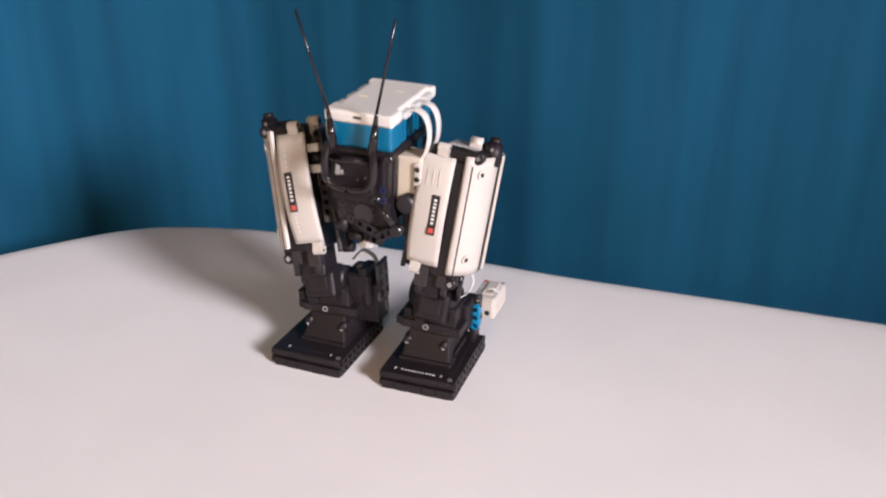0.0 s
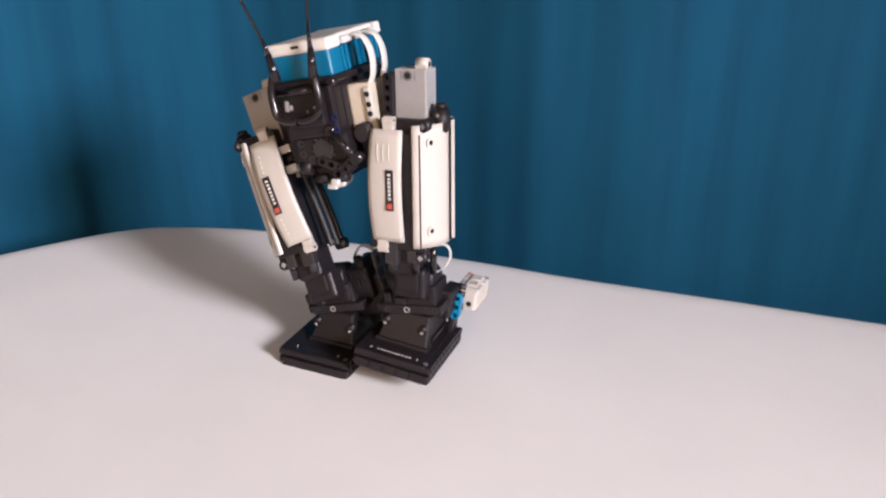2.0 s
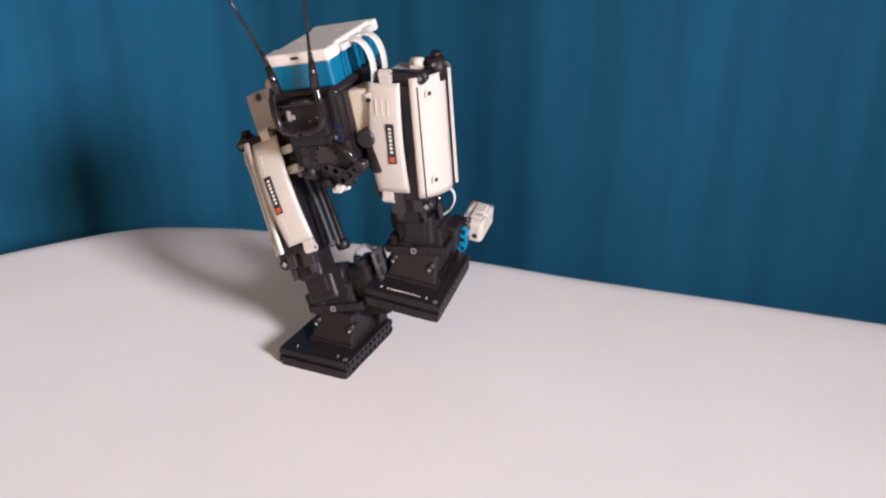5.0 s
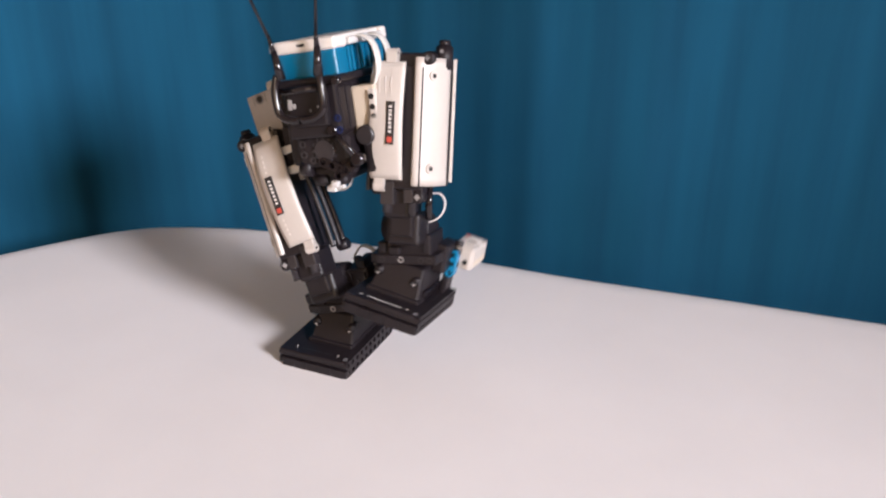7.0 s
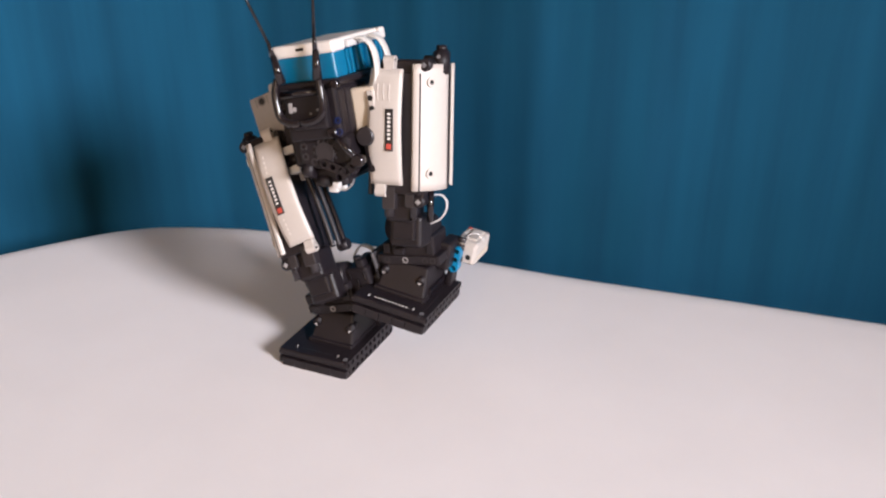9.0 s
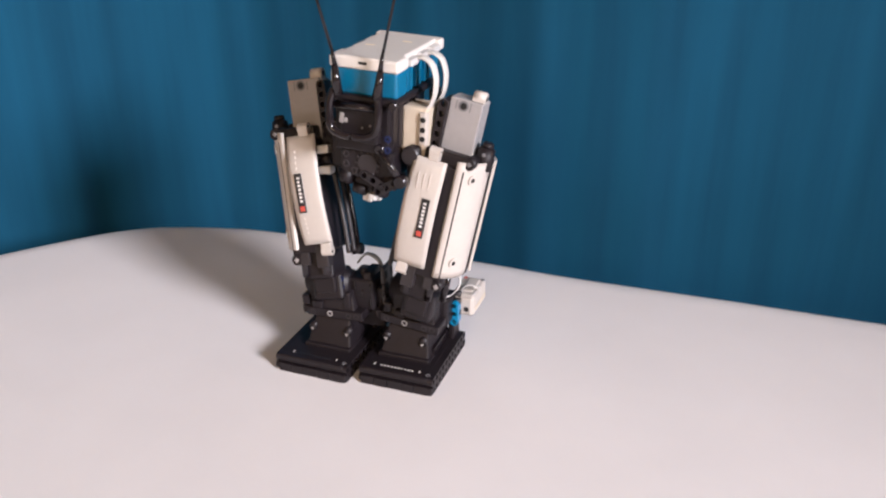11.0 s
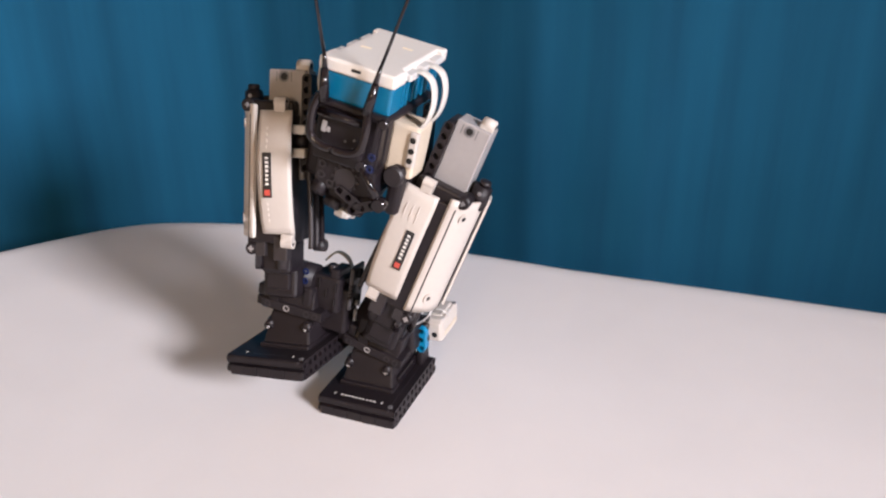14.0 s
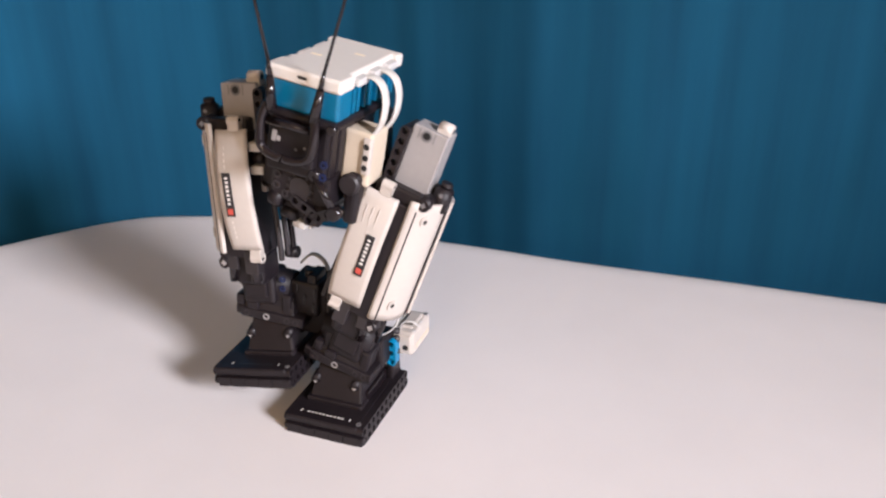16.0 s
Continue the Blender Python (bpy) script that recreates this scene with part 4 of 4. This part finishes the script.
FOOT_R_ROWS = [
    (0, -0.0075, 0.6742, 0.0000, 0.00, 0.00, -19.66),
    (0.5, -0.0090, 0.6750, 0.0000, 0.00, 0.00, -19.44),
    (1, -0.0097, 0.6754, 0.0000, 0.00, 0.00, -19.60),
    (1.5, -0.0097, 0.6754, 0.0000, 0.00, 0.00, -19.60),
    (1.65, -0.0097, 0.6754, 0.0000, 0.00, 0.00, -19.60),
    (2, -0.0291, 0.6704, 0.0174, -5.20, 6.71, -19.73),
    (2.5, -0.0301, 0.6691, 0.0468, -5.04, 7.45, -19.93),
    (3, -0.0300, 0.6743, 0.0627, -5.33, 6.99, -20.06),
    (3.5, -0.0171, 0.6666, 0.0660, -4.98, -9.89, -18.86),
    (4, -0.0305, 0.6726, 0.0638, -5.33, 7.44, -19.86),
    (4.25, -0.0305, 0.6726, 0.0638, -5.33, 7.44, -19.86),
    (6.2, -0.0014, 0.7933, 0.0551, 31.23, 3.22, -15.45),
    (6.5, -0.0014, 0.7933, 0.0551, 31.23, 3.22, -15.45),
    (6.68, -0.0014, 0.7933, 0.0551, 31.23, 3.22, -15.45),
    (7, -0.0360, 0.6704, 0.0620, -10.27, 9.00, -22.52),
    (7.22, -0.0653, 0.6194, 0.0942, -42.71, 1.14, -32.40),
    (7.5, -0.0653, 0.6194, 0.0942, -42.71, 1.14, -32.40),
    (8, -0.0651, 0.6195, 0.0940, -42.60, 1.62, -32.13),
    (8.12, -0.0651, 0.6195, 0.0940, -42.60, 1.62, -32.13),
    (8.5, -0.0321, 0.6909, 0.0530, -6.51, 8.33, -20.86),
    (9, -0.0309, 0.6944, 0.0526, -4.41, 8.22, -21.81),
    (9.25, -0.0309, 0.6944, 0.0526, -4.41, 8.22, -21.81),
    (10.6, -0.0255, 0.6808, 0.0000, 0.00, 0.00, -19.66),
    (11.27, -0.0255, 0.6808, 0.0000, 0.00, 0.00, -19.66),
    (11.5, -0.0255, 0.6808, 0.0000, 0.00, 0.00, -19.66),
    (12, -0.0255, 0.6808, 0.0000, 0.00, 0.00, -19.66),
    (12.18, -0.0262, 0.6803, 0.0000, 0.00, 0.00, -19.04),
    (12.3, -0.0279, 0.6789, 0.0058, 2.79, 3.74, -17.47),
    (12.5, -0.0312, 0.6762, 0.0139, 7.40, 8.50, -14.45),
    (13, -0.0478, 0.6185, 0.0326, -12.94, 8.17, -18.77),
    (13.3, -0.0480, 0.6200, 0.0256, -10.03, 6.43, -19.50),
    (13.42, -0.0484, 0.6227, 0.0128, -4.74, 3.28, -20.82),
    (13.5, -0.0487, 0.6253, 0.0000, 0.00, 0.00, -22.08),
    (14, -0.0539, 0.6279, 0.0000, 0.00, 0.00, -21.39),
    (14.3, -0.0541, 0.6316, 0.0000, 0.00, 0.00, -21.03),
    (14.5, -0.0544, 0.6353, 0.0000, 0.00, 0.00, -20.67),
    (14.75, -0.0643, 0.6310, 0.0286, 1.77, 9.05, -14.05),
    (15, -0.0643, 0.6310, 0.0286, 1.77, 9.05, -14.05),
    (15.5, -0.0741, 0.5954, 0.0087, -8.65, 5.86, -17.63),
    (16, -0.0772, 0.5963, 0.0000, 0.00, 0.00, -20.81),
]
FOOT_L_ROWS = [
    (0, -0.1014, 0.7078, 0.0000, 0.00, 0.00, -21.59),
    (0.5, -0.0947, 0.7058, 0.0000, 0.00, 0.00, -23.15),
    (1, -0.0942, 0.7057, 0.0000, 0.00, 0.00, -22.89),
    (1.5, -0.0942, 0.7057, 0.0000, 0.00, 0.00, -22.89),
    (1.65, -0.0942, 0.7057, 0.0000, 0.00, 0.00, -22.89),
    (2, -0.0935, 0.7060, 0.0000, 0.00, 0.00, -23.64),
    (2.5, -0.0935, 0.7060, 0.0000, 0.00, 0.00, -23.64),
    (3, -0.0935, 0.7060, 0.0000, 0.00, 0.00, -23.64),
    (3.5, -0.0935, 0.7060, 0.0000, 0.00, 0.00, -23.64),
    (4, -0.0935, 0.7060, 0.0000, 0.00, 0.00, -23.64),
    (4.25, -0.0935, 0.7060, 0.0000, 0.00, 0.00, -23.64),
    (6.2, -0.0935, 0.7060, 0.0000, 0.00, 0.00, -23.64),
    (6.5, -0.0935, 0.7060, 0.0000, 0.00, 0.00, -23.64),
    (6.68, -0.0935, 0.7060, 0.0000, 0.00, 0.00, -23.64),
    (7, -0.0935, 0.7060, 0.0000, 0.00, 0.00, -23.64),
    (7.22, -0.0935, 0.7060, 0.0000, 0.00, 0.00, -23.64),
    (7.5, -0.0935, 0.7060, 0.0000, 0.00, 0.00, -23.64),
    (8, -0.0935, 0.7060, 0.0000, 0.00, 0.00, -23.64),
    (8.12, -0.0935, 0.7060, 0.0000, 0.00, 0.00, -23.64),
    (8.5, -0.0935, 0.7060, 0.0000, 0.00, 0.00, -23.64),
    (9, -0.0935, 0.7060, 0.0000, 0.00, 0.00, -23.64),
    (9.25, -0.0935, 0.7060, 0.0000, 0.00, 0.00, -23.64),
    (10.6, -0.0965, 0.6997, 0.0000, 0.00, 0.00, -20.50),
    (11.27, -0.0965, 0.6997, 0.0000, 0.00, 0.00, -20.50),
    (11.5, -0.0972, 0.7137, 0.0054, -3.19, 1.30, -15.34),
    (12, -0.0989, 0.6709, 0.0135, -12.05, -7.46, -20.26),
    (12.18, -0.0994, 0.6709, 0.0119, -10.64, -6.54, -20.13),
    (12.3, -0.1009, 0.6709, 0.0078, -7.12, -4.25, -19.80),
    (12.5, -0.1036, 0.6710, 0.0000, 0.00, 0.00, -19.16),
    (13, -0.1038, 0.6713, 0.0000, 0.00, 0.00, -18.32),
    (13.3, -0.1050, 0.6664, 0.0000, 0.00, 0.00, -18.66),
    (13.42, -0.1071, 0.6573, 0.0067, -4.83, -0.05, -19.29),
    (13.5, -0.1091, 0.6487, 0.0107, -7.58, -0.27, -19.89),
    (14, -0.1197, 0.6236, 0.0374, -8.79, -5.80, -20.25),
    (14.3, -0.1270, 0.6197, 0.0243, -9.61, -3.51, -21.68),
    (14.5, -0.1343, 0.6159, 0.0111, -10.44, -1.22, -23.10),
    (14.75, -0.1353, 0.6304, 0.0000, 0.00, 0.00, -19.07),
    (15, -0.1353, 0.6304, 0.0000, 0.00, 0.00, -19.07),
    (15.5, -0.1326, 0.6382, 0.0000, 0.00, 0.00, -18.24),
    (16, -0.1332, 0.6247, 0.0269, -2.61, -8.31, -17.50),
]
ANKLE_R_ROWS = [
    (0, -0.0075, 0.6742, 0.0432, 0.00, 2.92, -19.66),
    (0.5, -0.0090, 0.6750, 0.0432, 0.00, 1.30, -19.44),
    (1, -0.0097, 0.6754, 0.0432, 0.00, 2.21, -19.60),
    (1.5, -0.0097, 0.6754, 0.0432, 0.00, 2.21, -19.60),
    (1.65, -0.0097, 0.6754, 0.0432, 0.00, 2.21, -19.60),
    (2, -0.0231, 0.6724, 0.0602, -5.20, -6.82, -18.51),
    (2.5, -0.0236, 0.6707, 0.0895, -5.04, -7.49, -18.61),
    (3, -0.0237, 0.6763, 0.1054, -5.34, -8.18, -18.65),
    (3.5, -0.0229, 0.6726, 0.1084, -4.96, -8.09, -19.02),
    (4, -0.0239, 0.6745, 0.1064, -5.34, -8.16, -18.41),
    (4.25, -0.0239, 0.6745, 0.1064, -5.34, -8.16, -18.41),
    (6.2, -0.0054, 0.7711, 0.0920, 31.30, -4.88, -20.36),
    (6.5, -0.0054, 0.7711, 0.0920, 31.30, -4.88, -20.36),
    (6.68, -0.0054, 0.7711, 0.0920, 31.30, -4.88, -20.36),
    (7, -0.0269, 0.6749, 0.1040, -10.22, -7.26, -19.59),
    (7.22, -0.0491, 0.6438, 0.1259, -43.25, -8.27, -23.64),
    (7.5, -0.0491, 0.6438, 0.1259, -43.25, -8.27, -23.64),
    (8, -0.0488, 0.6438, 0.1258, -43.09, -7.91, -23.30),
    (8.12, -0.0488, 0.6438, 0.1258, -43.09, -7.91, -23.30),
    (8.5, -0.0245, 0.6932, 0.0955, -6.51, -8.04, -19.00),
    (9, -0.0240, 0.6952, 0.0952, -4.41, -7.65, -20.59),
    (9.25, -0.0240, 0.6952, 0.0952, -4.41, -7.65, -20.59),
    (10.6, -0.0255, 0.6808, 0.0432, 0.00, 6.20, -19.66),
    (11.27, -0.0255, 0.6808, 0.0432, 0.00, 6.20, -19.66),
    (11.5, -0.0255, 0.6808, 0.0432, 0.00, 19.12, -19.66),
    (12, -0.0255, 0.6808, 0.0432, 0.00, 17.98, -19.66),
    (12.18, -0.0262, 0.6803, 0.0432, 0.00, 15.08, -19.04),
    (12.3, -0.0258, 0.6760, 0.0489, 2.81, 7.85, -17.27),
    (12.5, -0.0264, 0.6692, 0.0563, 7.37, -6.11, -16.34),
    (13, -0.0391, 0.6257, 0.0743, -12.83, -3.75, -16.05),
    (13.3, -0.0410, 0.6255, 0.0679, -9.97, 0.15, -18.39),
    (13.42, -0.0448, 0.6251, 0.0558, -4.77, 7.71, -21.19),
    (13.5, -0.0487, 0.6253, 0.0432, 0.00, 15.03, -22.08),
    (14, -0.0539, 0.6279, 0.0432, 0.00, 17.30, -21.39),
    (14.3, -0.0541, 0.6316, 0.0432, 0.00, 11.95, -21.03),
    (14.5, -0.0544, 0.6353, 0.0432, 0.00, 6.59, -20.67),
    (14.75, -0.0580, 0.6281, 0.0712, 1.76, -7.67, -14.56),
    (15, -0.0580, 0.6281, 0.0712, 1.76, -5.52, -14.49),
    (15.5, -0.0680, 0.6003, 0.0512, -8.61, 2.81, -17.17),
    (16, -0.0772, 0.5963, 0.0432, 0.00, 15.30, -20.81),
]
ANKLE_L_ROWS = [
    (0, -0.1014, 0.7078, 0.0432, 0.00, -2.74, -21.59),
    (0.5, -0.0947, 0.7058, 0.0432, 0.00, -3.69, -23.15),
    (1, -0.0942, 0.7057, 0.0432, 0.00, -2.93, -22.89),
    (1.5, -0.0942, 0.7057, 0.0432, 0.00, -2.93, -22.89),
    (1.65, -0.0942, 0.7057, 0.0432, 0.00, -2.93, -22.89),
    (2, -0.0935, 0.7060, 0.0432, 0.00, -17.09, -23.64),
    (2.5, -0.0935, 0.7060, 0.0432, 0.00, -16.83, -23.64),
    (3, -0.0935, 0.7060, 0.0432, 0.00, -16.83, -23.64),
    (3.5, -0.0935, 0.7060, 0.0432, 0.00, -16.90, -23.64),
    (4, -0.0935, 0.7060, 0.0432, 0.00, -16.60, -23.64),
    (4.25, -0.0935, 0.7060, 0.0432, 0.00, -16.60, -23.64),
    (6.2, -0.0935, 0.7060, 0.0432, 0.00, -17.66, -23.64),
    (6.5, -0.0935, 0.7060, 0.0432, 0.00, -17.66, -23.64),
    (6.68, -0.0935, 0.7060, 0.0432, 0.00, -17.66, -23.64),
    (7, -0.0935, 0.7060, 0.0432, 0.00, -16.38, -23.64),
    (7.22, -0.0935, 0.7060, 0.0432, 0.00, -16.78, -23.64),
    (7.5, -0.0935, 0.7060, 0.0432, 0.00, -16.78, -23.64),
    (8, -0.0935, 0.7060, 0.0432, 0.00, -16.54, -23.64),
    (8.12, -0.0935, 0.7060, 0.0432, 0.00, -16.54, -23.64),
    (8.5, -0.0935, 0.7060, 0.0432, 0.00, -17.52, -23.64),
    (9, -0.0935, 0.7060, 0.0432, 0.00, -17.31, -23.64),
    (9.25, -0.0935, 0.7060, 0.0432, 0.00, -17.31, -23.64),
    (10.6, -0.0965, 0.6997, 0.0432, 0.00, -2.93, -20.50),
    (11.27, -0.0965, 0.6997, 0.0432, 0.00, -2.93, -20.50),
    (11.5, -0.0956, 0.7157, 0.0485, -3.23, 9.06, -15.77),
    (12, -0.1009, 0.6812, 0.0554, -12.02, 6.45, -23.22),
    (12.18, -0.1012, 0.6800, 0.0541, -10.59, 3.73, -22.05),
    (12.3, -0.1020, 0.6770, 0.0506, -7.11, -3.33, -19.91),
    (12.5, -0.1036, 0.6710, 0.0432, 0.00, -17.47, -19.16),
    (13, -0.1038, 0.6713, 0.0432, 0.00, -15.04, -18.32),
    (13.3, -0.1050, 0.6664, 0.0432, 0.00, -10.65, -18.66),
    (13.42, -0.1059, 0.6607, 0.0497, -4.84, -2.97, -19.04),
    (13.5, -0.1073, 0.6541, 0.0536, -7.60, 4.56, -20.53),
    (14, -0.1214, 0.6313, 0.0799, -8.79, 5.78, -22.04),
    (14.3, -0.1267, 0.6274, 0.0668, -9.60, 0.09, -22.29),
    (14.5, -0.1321, 0.6234, 0.0536, -10.48, -5.59, -22.29),
    (14.75, -0.1353, 0.6304, 0.0432, 0.00, -17.80, -19.07),
    (15, -0.1353, 0.6304, 0.0432, 0.00, -15.69, -19.07),
    (15.5, -0.1326, 0.6382, 0.0432, 0.00, -9.81, -18.24),
    (16, -0.1386, 0.6284, 0.0696, -2.59, 4.31, -18.08),
]


def motions():
    for ob, rows in ((body, BODY_ROWS), (thigh_r, THIGH_R_ROWS), (thigh_l, THIGH_L_ROWS), (foot_r, FOOT_R_ROWS), (foot_l, FOOT_L_ROWS),
                     (ankle_r, ANKLE_R_ROWS), (ankle_l, ANKLE_L_ROWS)):
        walk(ob, [(r[0], pose(*r[1:])) for r in rows])
    # each hip motor follows the hip pivot of the body and keeps to the rails of its thigh
    for ob, rows, pivot, x, y in ((motor_r, THIGH_R_ROWS, (4.59, 0.6, -7.18), -2.85, -0.2), (motor_l, THIGH_L_ROWS, (-5.06, 0.2, -7.0), 3.75, -0.45)):
        slid = []
        for b, r in zip(BODY_ROWS, rows):
            at = pose(*r[1:])
            z = (at.inverted() @ pose(*b[1:]) @ (Vector(pivot) * S)).z
            slid.append((r[0], at @ pose(x * S, y * S, z)))
        walk(ob, slid)


motions()
